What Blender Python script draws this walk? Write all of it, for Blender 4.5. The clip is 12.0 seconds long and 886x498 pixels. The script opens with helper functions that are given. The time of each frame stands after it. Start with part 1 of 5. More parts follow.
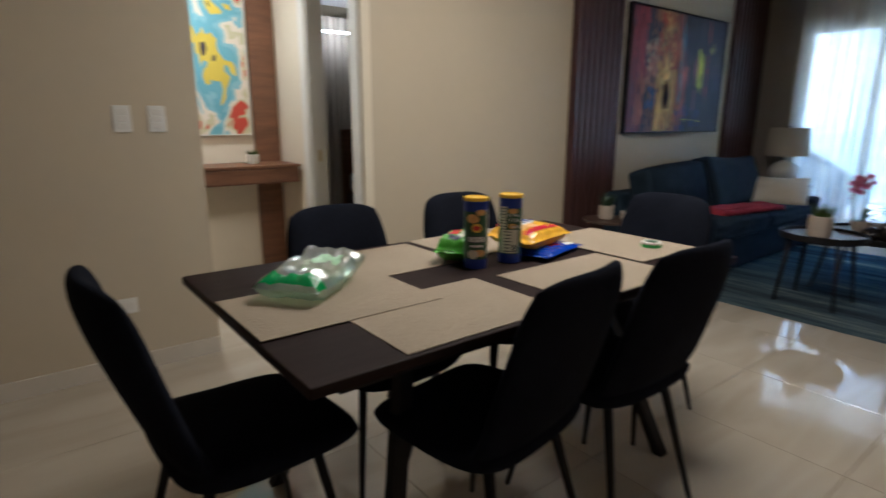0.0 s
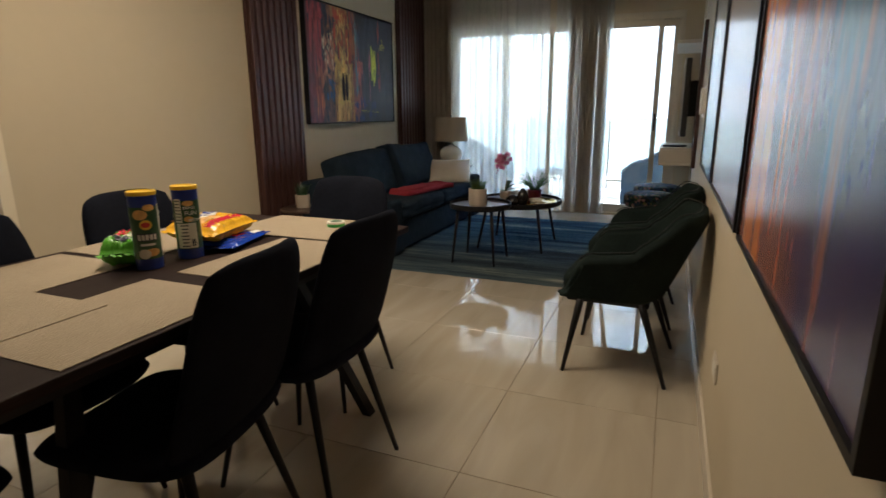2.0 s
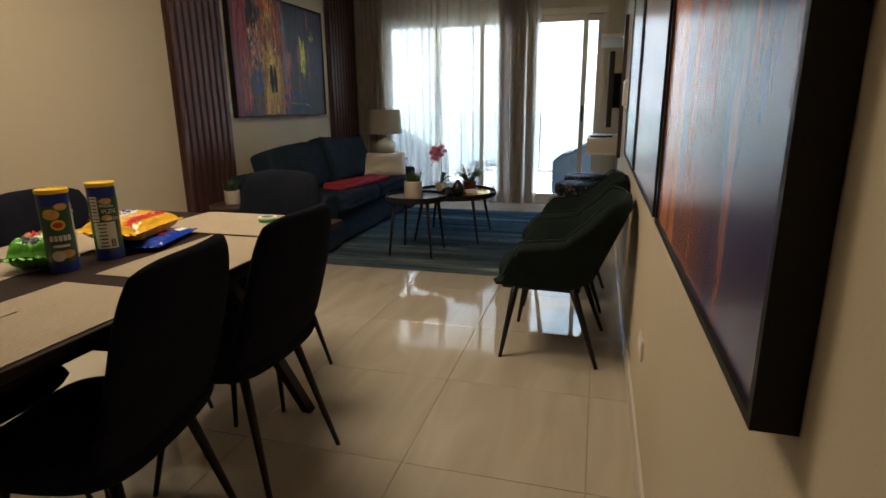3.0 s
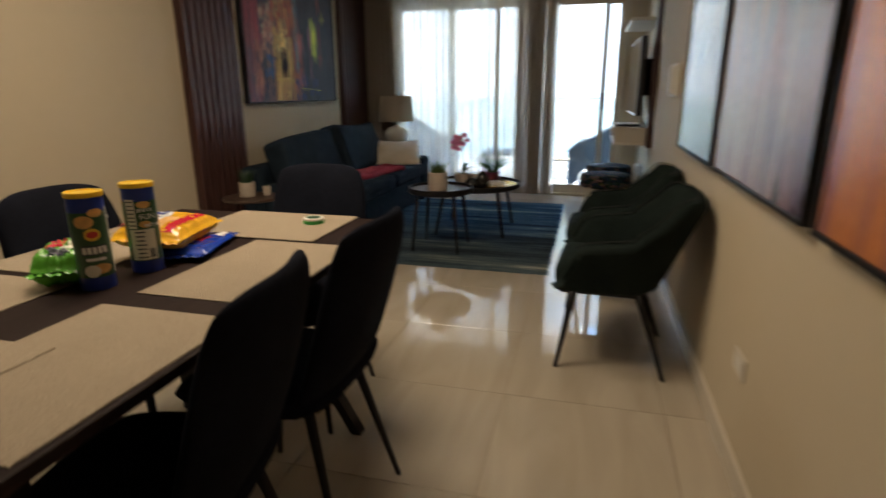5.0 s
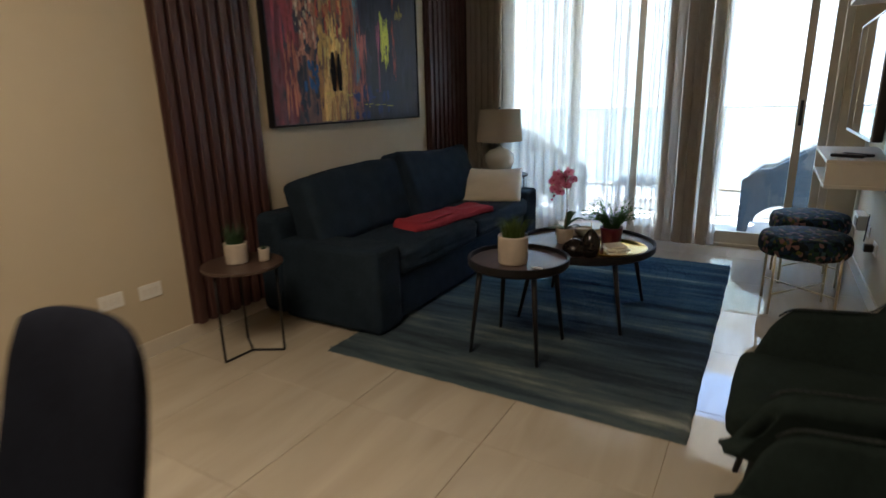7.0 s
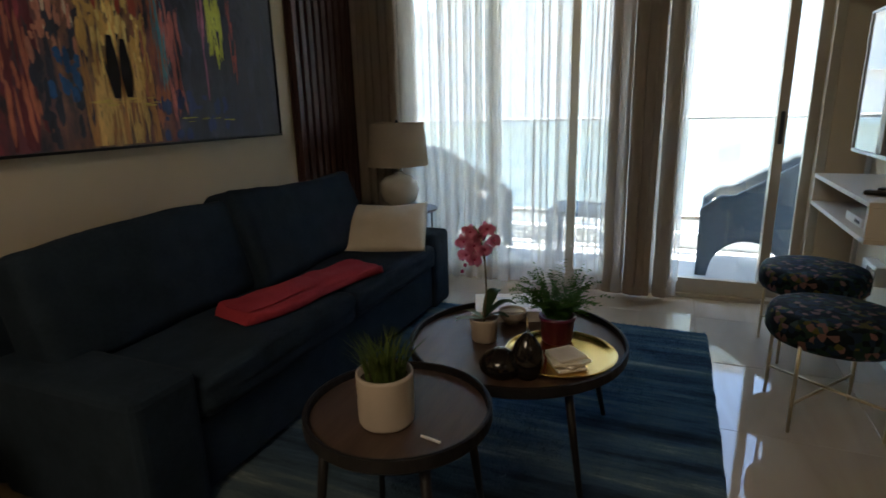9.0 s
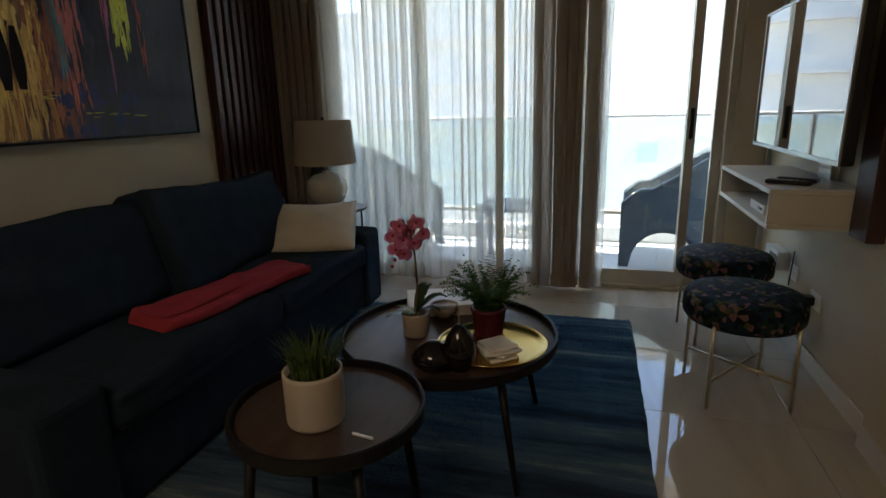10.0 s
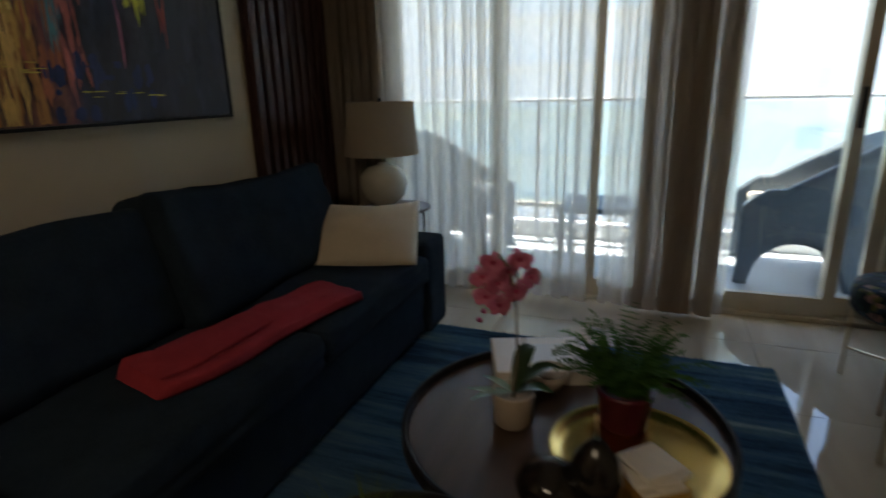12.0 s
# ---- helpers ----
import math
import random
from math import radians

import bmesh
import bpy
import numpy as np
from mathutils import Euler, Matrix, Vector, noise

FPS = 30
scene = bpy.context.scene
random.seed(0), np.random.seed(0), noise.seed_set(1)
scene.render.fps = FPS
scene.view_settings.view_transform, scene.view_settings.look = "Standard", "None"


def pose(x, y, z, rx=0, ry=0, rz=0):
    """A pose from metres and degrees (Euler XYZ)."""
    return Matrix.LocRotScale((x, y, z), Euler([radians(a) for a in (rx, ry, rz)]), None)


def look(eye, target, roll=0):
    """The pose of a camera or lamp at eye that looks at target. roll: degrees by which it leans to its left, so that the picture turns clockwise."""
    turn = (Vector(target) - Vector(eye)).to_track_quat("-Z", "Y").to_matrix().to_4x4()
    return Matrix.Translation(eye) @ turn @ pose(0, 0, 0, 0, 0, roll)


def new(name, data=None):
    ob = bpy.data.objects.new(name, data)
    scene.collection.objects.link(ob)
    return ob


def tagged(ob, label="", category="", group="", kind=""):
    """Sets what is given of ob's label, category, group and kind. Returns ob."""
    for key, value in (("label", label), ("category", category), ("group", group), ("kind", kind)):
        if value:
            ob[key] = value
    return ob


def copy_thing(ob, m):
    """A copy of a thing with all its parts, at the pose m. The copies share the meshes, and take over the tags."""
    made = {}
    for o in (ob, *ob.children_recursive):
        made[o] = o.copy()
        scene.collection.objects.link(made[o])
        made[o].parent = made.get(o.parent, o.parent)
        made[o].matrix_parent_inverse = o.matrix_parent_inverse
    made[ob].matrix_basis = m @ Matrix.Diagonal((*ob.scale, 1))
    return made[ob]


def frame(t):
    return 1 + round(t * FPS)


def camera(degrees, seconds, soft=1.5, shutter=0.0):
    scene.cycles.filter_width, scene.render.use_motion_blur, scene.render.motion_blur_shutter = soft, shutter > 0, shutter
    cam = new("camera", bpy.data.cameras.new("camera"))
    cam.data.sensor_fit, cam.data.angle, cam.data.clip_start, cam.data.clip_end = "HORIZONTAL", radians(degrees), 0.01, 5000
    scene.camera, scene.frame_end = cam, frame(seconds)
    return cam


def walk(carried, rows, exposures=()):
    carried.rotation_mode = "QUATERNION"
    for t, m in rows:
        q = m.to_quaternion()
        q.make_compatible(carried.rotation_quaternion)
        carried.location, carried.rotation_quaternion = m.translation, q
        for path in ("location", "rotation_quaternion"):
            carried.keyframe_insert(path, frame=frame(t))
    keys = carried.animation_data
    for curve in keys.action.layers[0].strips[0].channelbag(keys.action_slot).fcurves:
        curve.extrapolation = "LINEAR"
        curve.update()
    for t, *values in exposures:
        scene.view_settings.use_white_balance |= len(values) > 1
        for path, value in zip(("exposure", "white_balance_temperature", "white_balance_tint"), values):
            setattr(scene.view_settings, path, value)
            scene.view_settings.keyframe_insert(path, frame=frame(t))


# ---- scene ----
cam = camera(77.7, 12.0, shutter=0.5)
PATH = [
    (0, (0.234, 0.091, 1.232), (1.43, 1.627, 0.775), 0.2),
    (0.5, (0.227, 0.037, 1.234), (1.703, 1.306, 0.775), 0.1),
    (1, (0.225, 0.025, 1.219), (1.861, 1.08, 0.76), 0.1),
    (1.5, (0.217, 0.005, 1.217), (1.954, 0.879, 0.749), -0.0),
    (2, (0.245, -0.016, 1.206), (2.043, 0.719, 0.728), -0.4),
    (2.5, (0.239, -0.022, 1.202), (2.078, 0.595, 0.714), -0.4),
    (3, (0.238, -0.031, 1.202), (2.102, 0.492, 0.698), -0.6),
    (4.8, (0.3, 0.207, 1.219), (2.178, 0.619, 0.67), -0.3),
    (5, (0.397, 0.293, 1.208), (2.257, 0.782, 0.658), -0.3),
    (5.5, (0.679, 0.371, 1.239), (2.372, 1.287, 0.696), -1.0),
    (6, (1.167, 0.378, 1.256), (2.796, 1.401, 0.708), -1.3),
    (6.5, (1.602, 0.349, 1.25), (3.244, 1.352, 0.703), -1.5),
    (7, (2.036, 0.367, 1.265), (3.697, 1.349, 0.74), -1.5),
    (8.8, (3.293, 0.754, 1.272), (5.058, 1.547, 0.766), -1.5),
    (9, (3.33, 0.753, 1.267), (5.114, 1.505, 0.765), -1.5),
    (9.5, (3.365, 0.711, 1.251), (5.201, 1.331, 0.757), -1.5),
    (10, (3.347, 0.745, 1.234), (5.211, 1.269, 0.733), -1.4),
    (10.5, (3.348, 0.801, 1.221), (5.208, 1.321, 0.702), -1.3),
    (11, (3.458, 0.828, 1.217), (5.306, 1.364, 0.674), -1.5),
    (11.5, (3.763, 0.873, 1.214), (5.605, 1.413, 0.653), -1.7),
    (12, (3.959, 1.075, 1.222), (5.749, 1.771, 0.665), -1.4),
]
EXPO = [(0, 3.62, 5000, 9), (1.0, 3.52, 5500, 9), (2.5, 3.56, 6200, 9), (5.0, 3.42, 6350, 11), (6.0, 3.31, 6350, 11), (7.0, 3.50, 6150, 11), (8.8, 3.10, 6500, 10), (9.5, 2.80, 6550, 10), (10.5, 2.57, 6700, 9), (12, 2.52, 6700, 9)]
walk(cam, [(t, look(eye, target, roll)) for t, eye, target, roll in PATH], EXPO)

# ---- light: hazy bright sky, a high sun on the balcony, and the lamps of the hall ----
world = bpy.data.worlds.new("sky")
scene.world = world
world.use_nodes = True
wn = world.node_tree.nodes
sky = wn.new("ShaderNodeTexSky")
sky.sky_type, sky.sun_disc = "NISHITA", False
sky.sun_elevation, sky.sun_rotation = radians(76), radians(60)
sky.dust_density = 0.6
wn["Background"].inputs["Strength"].default_value = 0.15
world.node_tree.links.new(sky.outputs[0], wn["Background"].inputs["Color"])
sun = new("sun", bpy.data.lights.new("sun", "SUN"))
sun.data.energy, sun.data.angle, sun.data.color = 5.0, radians(0.6), (1.0, 0.95, 0.87)
sun.matrix_world = look((12, 3, 20), (9.5, 1.8, 8.2))


def area_lamp(name, m, sx, sy, watts, color):
    lamp = bpy.data.lights.new(name, "AREA")
    lamp.shape, lamp.size, lamp.size_y, lamp.energy, lamp.color = "RECTANGLE", sx, sy, watts, color
    ob = new(name, lamp)
    ob.matrix_world = m
    return ob


# warm flush ceiling light over the dining end
area_lamp("dining_lamp", look((2.15, 1.45, 2.655), (2.15, 1.45, 0)), 0.95, 0.95, 3.3, (1.0, 0.80, 0.56))

# ---- materials ----


def mat(name, color, rough=0.6, metal=0.0, var=0.12, scale=8.0, bump=0.0, bump_scale=200.0, spec=0.5, coat=0.0, sheen=0.0, obj=False, stretch=(1, 1, 1), color2=None):
    """A principled material with two scales of variation and fine relief."""
    m = bpy.data.materials.new(name)
    m.use_nodes = True
    t = m.node_tree
    n, l = t.nodes, t.links
    b = n["Principled BSDF"]
    tc = n.new("ShaderNodeTexCoord")
    mp = n.new("ShaderNodeMapping")
    mp.inputs["Scale"].default_value = stretch
    l.new(tc.outputs["Object"], mp.inputs[0])
    n1 = n.new("ShaderNodeTexNoise")
    n1.inputs["Scale"].default_value, n1.inputs["Detail"].default_value = scale, 6
    n2 = n.new("ShaderNodeTexNoise")
    n2.inputs["Scale"].default_value, n2.inputs["Detail"].default_value = scale * 9, 4
    l.new(mp.outputs[0], n1.inputs["Vector"])
    l.new(mp.outputs[0], n2.inputs["Vector"])
    add = n.new("ShaderNodeMath")
    add.operation = "MULTIPLY_ADD"
    l.new(n2.outputs["Fac"], add.inputs[0])
    add.inputs[1].default_value = 0.5
    l.new(n1.outputs["Fac"], add.inputs[2])
    ramp = n.new("ShaderNodeMapRange")
    ramp.inputs[1].default_value, ramp.inputs[2].default_value = 0.45, 1.05
    l.new(add.outputs[0], ramp.inputs[0])
    mix = n.new("ShaderNodeMix")
    mix.data_type = "RGBA"
    c = Vector(color)
    d = Vector(color2) if color2 else c * (1 + var)
    e = c if color2 else c * (1 - var)
    mix.inputs[6].default_value, mix.inputs[7].default_value = (*e, 1), (*d, 1)
    l.new(ramp.outputs[0], mix.inputs[0])
    l.new(mix.outputs[2], b.inputs["Base Color"])
    b.inputs["Roughness"].default_value, b.inputs["Metallic"].default_value = rough, metal
    b.inputs["Specular IOR Level"].default_value = spec
    b.inputs["Coat Weight"].default_value = coat
    b.inputs["Sheen Weight"].default_value = sheen
    if bump:
        n3 = n.new("ShaderNodeTexNoise")
        n3.inputs["Scale"].default_value, n3.inputs["Detail"].default_value = bump_scale, 3
        l.new(mp.outputs[0], n3.inputs["Vector"])
        bp = n.new("ShaderNodeBump")
        bp.inputs["Strength"].default_value, bp.inputs["Distance"].default_value = bump, 0.004
        l.new(n3.outputs["Fac"], bp.inputs["Height"])
        l.new(bp.outputs[0], b.inputs["Normal"])
    return m


def node(m, kind):
    return m.node_tree.nodes.new(kind)


def link(m, a, b):
    m.node_tree.links.new(a, b)


def bsdf(m):
    return m.node_tree.nodes["Principled BSDF"]


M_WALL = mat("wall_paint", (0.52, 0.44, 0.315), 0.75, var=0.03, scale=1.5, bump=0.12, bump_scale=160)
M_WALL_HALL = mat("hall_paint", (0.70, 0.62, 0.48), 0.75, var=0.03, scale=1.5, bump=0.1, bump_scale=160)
M_WHITE = mat("white_paint", (0.70, 0.67, 0.61), 0.5, var=0.03, scale=3)
M_CEIL = mat("ceiling_paint", (0.78, 0.75, 0.70), 0.85, var=0.02, scale=2)
M_BASE = mat("baseboard_tile", (0.58, 0.52, 0.43), 0.3, var=0.06, scale=5)
M_GROUT = mat("grout", (0.34, 0.26, 0.18), 0.8, var=0.1, scale=20)
M_DARKWOOD = mat("dark_brown_wood", (0.062, 0.027, 0.023), 0.45, var=0.35, scale=3, bump=0.08, bump_scale=60, stretch=(8, 8, 0.6))
M_WALNUT = mat("walnut", (0.17, 0.075, 0.035), 0.45, var=0.35, scale=3, bump=0.06, bump_scale=80, stretch=(1, 9, 9))
M_TABLEWOOD = mat("espresso_wood", (0.020, 0.0115, 0.0105), 0.6, spec=0.12, var=0.35, scale=3, bump=0.06, bump_scale=90, stretch=(1, 10, 10))
M_TRAYWOOD = mat("tray_wood", (0.058, 0.035, 0.026), 0.38, var=0.4, scale=2.5, bump=0.05, bump_scale=60, stretch=(1.2, 10, 1))
M_BLACKMETAL = mat("black_metal", (0.012, 0.011, 0.012), 0.5, metal=0.1, spec=0.22, var=0.2, scale=20)
M_VELVET = mat("navy_velvet", (0.009, 0.0102, 0.016), 0.95, var=0.3, scale=7, bump=0.15, bump_scale=350, spec=0.04)
M_GREEN = mat("dark_green_velvet", (0.0135, 0.0195, 0.0182), 0.9, var=0.3, scale=7, bump=0.15, bump_scale=350, spec=0.05)
M_SOFA = mat("slate_blue_fabric", (0.0150, 0.0245, 0.037), 0.95, var=0.3, scale=9, bump=0.4, bump_scale=420, spec=0.12)
M_CREAM = mat("cream_cotton", (0.66, 0.58, 0.47), 0.9, var=0.06, scale=9, bump=0.3, bump_scale=380, spec=0.2)
M_RED = mat("coral_red_knit", (0.33, 0.036, 0.050), 0.9, var=0.15, scale=14, bump=0.5, bump_scale=300, spec=0.15)
M_GOLD = mat("brass", (0.72, 0.50, 0.16), 0.22, metal=1.0, var=0.08, scale=10)
M_PALEGOLD = mat("pale_gold_metal", (0.62, 0.52, 0.34), 0.28, metal=1.0, var=0.08, scale=10)
M_SILVER = mat("silver_plastic", (0.45, 0.45, 0.46), 0.35, metal=0.7, var=0.05, scale=12)
M_ALU = mat("champagne_aluminium", (0.52, 0.47, 0.38), 0.38, metal=0.6, var=0.05, scale=12)
M_POT = mat("ribbed_white_ceramic", (0.43, 0.365, 0.30), 0.55, var=0.05, scale=12, bump=0.1, bump_scale=60)
M_LAMPBASE = mat("glazed_cream_ceramic", (0.62, 0.58, 0.49), 0.25, var=0.06, scale=14, coat=0.3)
M_SOIL = mat("soil", (0.03, 0.02, 0.014), 0.95, var=0.4, scale=40, bump=0.8, bump_scale=90)
M_LEAF = mat("grass_green", (0.060, 0.095, 0.020), 0.6, var=0.4, scale=30, spec=0.2)
M_FERN = mat("fern_green", (0.042, 0.105, 0.020), 0.8, var=0.4, scale=30, spec=0.04)
M_DARKLEAF = mat("orchid_leaf_green", (0.022, 0.052, 0.022), 0.35, var=0.25, scale=12)
M_PALELEAF = mat("silver_green_leaf", (0.20, 0.29, 0.24), 0.5, var=0.2, scale=20)
M_STEM = mat("stem_brown", (0.12, 0.085, 0.04), 0.6, var=0.2, scale=30)
M_PETAL = mat("orchid_petal_magenta", (0.42, 0.055, 0.16), 0.55, var=0.3, scale=40, color2=(0.62, 0.24, 0.36))
M_PETALCORE = mat("orchid_core", (0.30, 0.012, 0.07), 0.5, var=0.2, scale=40)
M_REDPOT = mat("crimson_pot", (0.085, 0.006, 0.022), 0.35, var=0.15, scale=15)
M_BLACKCER = mat("glossy_black_ceramic", (0.012, 0.010, 0.010), 0.12, var=0.2, scale=10)
M_STONE = mat("white_marble", (0.74, 0.70, 0.64), 0.35, var=0.08, scale=14)
M_PLASTIC = mat("white_plastic", (0.74, 0.72, 0.67), 0.4, var=0.02, scale=10)
M_DEVICE = mat("black_plastic", (0.010, 0.010, 0.012), 0.35, var=0.2, scale=20)
M_LAM = mat("ivory_laminate", (0.68, 0.62, 0.53), 0.4, var=0.04, scale=4)
M_WICKER = mat("blue_grey_wicker", (0.085, 0.12, 0.155), 0.6, var=0.25, scale=40, bump=0.7, bump_scale=120)
M_BALC = mat("balcony_tile", (0.40, 0.43, 0.46), 0.35, var=0.06, scale=5)
M_FACADE = mat("white_facade", (0.80, 0.80, 0.78), 0.8, var=0.05, scale=0.3)
M_FACADE2 = mat("cream_facade", (0.76, 0.75, 0.72), 0.8, var=0.05, scale=0.3)
M_FARGLASS = mat("far_window_glass", (0.62, 0.65, 0.65), 0.3, var=0.1, scale=0.5)
M_GROUNDFAR = mat("far_ground", (0.20, 0.19, 0.17), 0.9, var=0.2, scale=0.05)
M_BED = mat("bed_linen", (0.50, 0.48, 0.47), 0.9, var=0.15, scale=5, bump=0.3, bump_scale=40)
M_LABELCREAM = mat("label_cream", (0.70, 0.68, 0.58), 0.45, var=0.05, scale=20)
M_CANBLUE = mat("can_blue", (0.012, 0.035, 0.26), 0.28, var=0.08, scale=20)
M_CANGREEN = mat("can_green", (0.020, 0.075, 0.030), 0.3, var=0.35, scale=30)
M_LID = mat("yellow_lid", (0.80, 0.50, 0.02), 0.35, var=0.05, scale=20)
M_CHIP = mat("crisp_golden", (0.68, 0.38, 0.12), 0.5, var=0.25, scale=60)
M_LOGO = mat("logo_red", (0.60, 0.04, 0.03), 0.4, var=0.1, scale=20)
M_LOGOYEL = mat("logo_yellow", (0.82, 0.52, 0.05), 0.4, var=0.1, scale=20)
M_INKWHITE = mat("print_white", (0.74, 0.74, 0.72), 0.4, var=0.03, scale=20)
M_INKDARK = mat("print_dark", (0.03, 0.04, 0.05), 0.5, var=0.1, scale=20)
M_PACKYEL = mat("yellow_film_wrap", (0.78, 0.42, 0.015), 0.25, var=0.12, scale=18, bump=0.5, bump_scale=30, coat=0.3)
M_PACKBLUE = mat("blue_film_wrap", (0.008, 0.045, 0.38), 0.2, var=0.2, scale=18, bump=0.6, bump_scale=35, coat=0.3)
M_PACKGREEN = mat("lime_film_wrap", (0.10, 0.36, 0.035), 0.22, var=0.3, scale=16, bump=0.7, bump_scale=35, coat=0.3)
M_PACKRED = mat("red_film_print", (0.55, 0.02, 0.04), 0.25, var=0.15, scale=18)
M_TAPEGREEN = mat("tape_green", (0.06, 0.45, 0.10), 0.35, var=0.08, scale=20)
M_CURTROD = mat("curtain_track", (0.55, 0.52, 0.46), 0.5, var=0.05, scale=10)

# marble-look porcelain: soft diagonal veins, a mirror-like glaze
M_TILE = mat("polished_porcelain", (0.50, 0.44, 0.355), 0.035, var=0.05, scale=1.2, spec=0.7)
_w = node(M_TILE, "ShaderNodeTexNoise")
_w.inputs["Scale"].default_value, _w.inputs["Detail"].default_value, _w.inputs["Distortion"].default_value = 1.6, 8, 0.8
_tc = node(M_TILE, "ShaderNodeTexCoord")
_mp = node(M_TILE, "ShaderNodeMapping")
_mp.inputs["Scale"].default_value, _mp.inputs["Rotation"].default_value = (0.7, 3.2, 1), (0, 0, 0.35)
_oi = node(M_TILE, "ShaderNodeObjectInfo")
_va = node(M_TILE, "ShaderNodeVectorMath")
_va.operation = "MULTIPLY_ADD"
_va.inputs[1].default_value = (1, 1, 1)
link(M_TILE, _tc.outputs["Object"], _va.inputs[0])
_sc = node(M_TILE, "ShaderNodeVectorMath")
_sc.operation = "SCALE"
_sc.inputs[0].default_value = (7.3, 3.1, 0.0)
link(M_TILE, _oi.outputs["Random"], _sc.inputs["Scale"])
link(M_TILE, _sc.outputs[0], _va.inputs[2])
link(M_TILE, _va.outputs[0], _mp.inputs[0])
link(M_TILE, _mp.outputs[0], _w.inputs["Vector"])
_rp = node(M_TILE, "ShaderNodeValToRGB")
_rp.color_ramp.elements[0].position, _rp.color_ramp.elements[0].color = 0.32, (0.39, 0.335, 0.26, 1)
_rp.color_ramp.elements[1].position, _rp.color_ramp.elements[1].color = 0.68, (0.48, 0.42, 0.335, 1)
link(M_TILE, _w.outputs["Fac"], _rp.inputs[0])
link(M_TILE, _rp.outputs[0], bsdf(M_TILE).inputs["Base Color"])


def glass(name, tint, rough=0.0, mixing=0.08):
    m = bpy.data.materials.new(name)
    m.use_nodes = True
    n, l = m.node_tree.nodes, m.node_tree.links
    n.clear()
    out = n.new("ShaderNodeOutputMaterial")
    tr, gl, mx = n.new("ShaderNodeBsdfTransparent"), n.new("ShaderNodeBsdfGlossy"), n.new("ShaderNodeMixShader")
    tr.inputs[0].default_value = (*tint, 1)
    gl.inputs["Roughness"].default_value = rough
    mx.inputs[0].default_value = mixing
    l.new(tr.outputs[0], mx.inputs[1])
    l.new(gl.outputs[0], mx.inputs[2])
    l.new(mx.outputs[0], out.inputs[0])
    return m


M_GLASS = glass("clear_glass", (0.97, 0.985, 0.98))
M_RAILGLASS = glass("frosted_green_glass", (0.90, 0.965, 0.94), 0.1, 0.10)


def cloth(name, color, clear, through_light, fine=500.0):
    """Woven linen that lets some light through; clear is the share of open gaps."""
    m = bpy.data.materials.new(name)
    m.use_nodes = True
    n, l = m.node_tree.nodes, m.node_tree.links
    n.clear()
    out = n.new("ShaderNodeOutputMaterial")
    di, tl, tr = n.new("ShaderNodeBsdfDiffuse"), n.new("ShaderNodeBsdfTranslucent"), n.new("ShaderNodeBsdfTransparent")
    m1, m2 = n.new("ShaderNodeMixShader"), n.new("ShaderNodeMixShader")
    tc, mp, no = n.new("ShaderNodeTexCoord"), n.new("ShaderNodeMapping"), n.new("ShaderNodeTexNoise")
    mp.inputs["Scale"].default_value = (1, 1, 0.08)
    no.inputs["Scale"].default_value, no.inputs["Detail"].default_value = fine * 0.35, 6
    l.new(tc.outputs["Object"], mp.inputs[0])
    l.new(mp.outputs[0], no.inputs["Vector"])
    rp = n.new("ShaderNodeMapRange")
    rp.inputs[1].default_value, rp.inputs[2].default_value = 0.3, 0.7
    rp.inputs[3].default_value, rp.inputs[4].default_value = max(0.0, clear - 0.06), clear + 0.06
    l.new(no.outputs["Fac"], rp.inputs[0])
    di.inputs[0].default_value = (*color, 1)
    tl.inputs[0].default_value = (*color, 1)
    m1.inputs[0].default_value = through_light
    l.new(di.outputs[0], m1.inputs[1])
    l.new(tl.outputs[0], m1.inputs[2])
    l.new(rp.outputs[0], m2.inputs[0])
    l.new(m1.outputs[0], m2.inputs[1])
    l.new(tr.outputs[0], m2.inputs[2])
    l.new(m2.outputs[0], out.inputs[0])
    return m


M_SHEER = cloth("sheer_white_linen", (0.84, 0.81, 0.73), 0.45, 0.55)
M_DRAPE = cloth("taupe_linen_drape", (0.46, 0.395, 0.325), 0.04, 0.48)
M_HEM = cloth("sheer_hem", (0.60, 0.54, 0.46), 0.12, 0.5)
M_SHADE = cloth("oatmeal_linen_shade", (0.50, 0.43, 0.34), 0.0, 0.3)


def lamp_mat(name, color, strength):
    m = bpy.data.materials.new(name)
    m.use_nodes = True
    b = m.node_tree.nodes["Principled BSDF"]
    b.inputs["Emission Color"].default_value, b.inputs["Emission Strength"].default_value = (*color, 1), strength
    return m


M_GLOW = lamp_mat("lamp_glow", (1.0, 0.93, 0.82), 6.0)
M_PANEL = lamp_mat("panel_glow", (1.0, 0.84, 0.62), 0.3)

# ---- building blocks ----


def part(name, bm, material, parent=None, label="", smooth=False):
    """Links a bmesh as one mesh object under a thing or a part."""
    me = bpy.data.meshes.new(name)
    bm.to_mesh(me)
    bm.free()
    me.materials.append(material)
    if smooth:
        for p in me.polygons:
            p.use_smooth = True
    ob = new(name, me)
    if parent:
        ob.parent = parent
    if label:
        ob["label"] = label
    return ob


def thing(name, label, category, m=None, group="", kind=""):
    ob = new(name)
    ob.empty_display_size = 0.05
    if m is not None:
        ob.matrix_world = m
    return tagged(ob, label, category, group, kind)


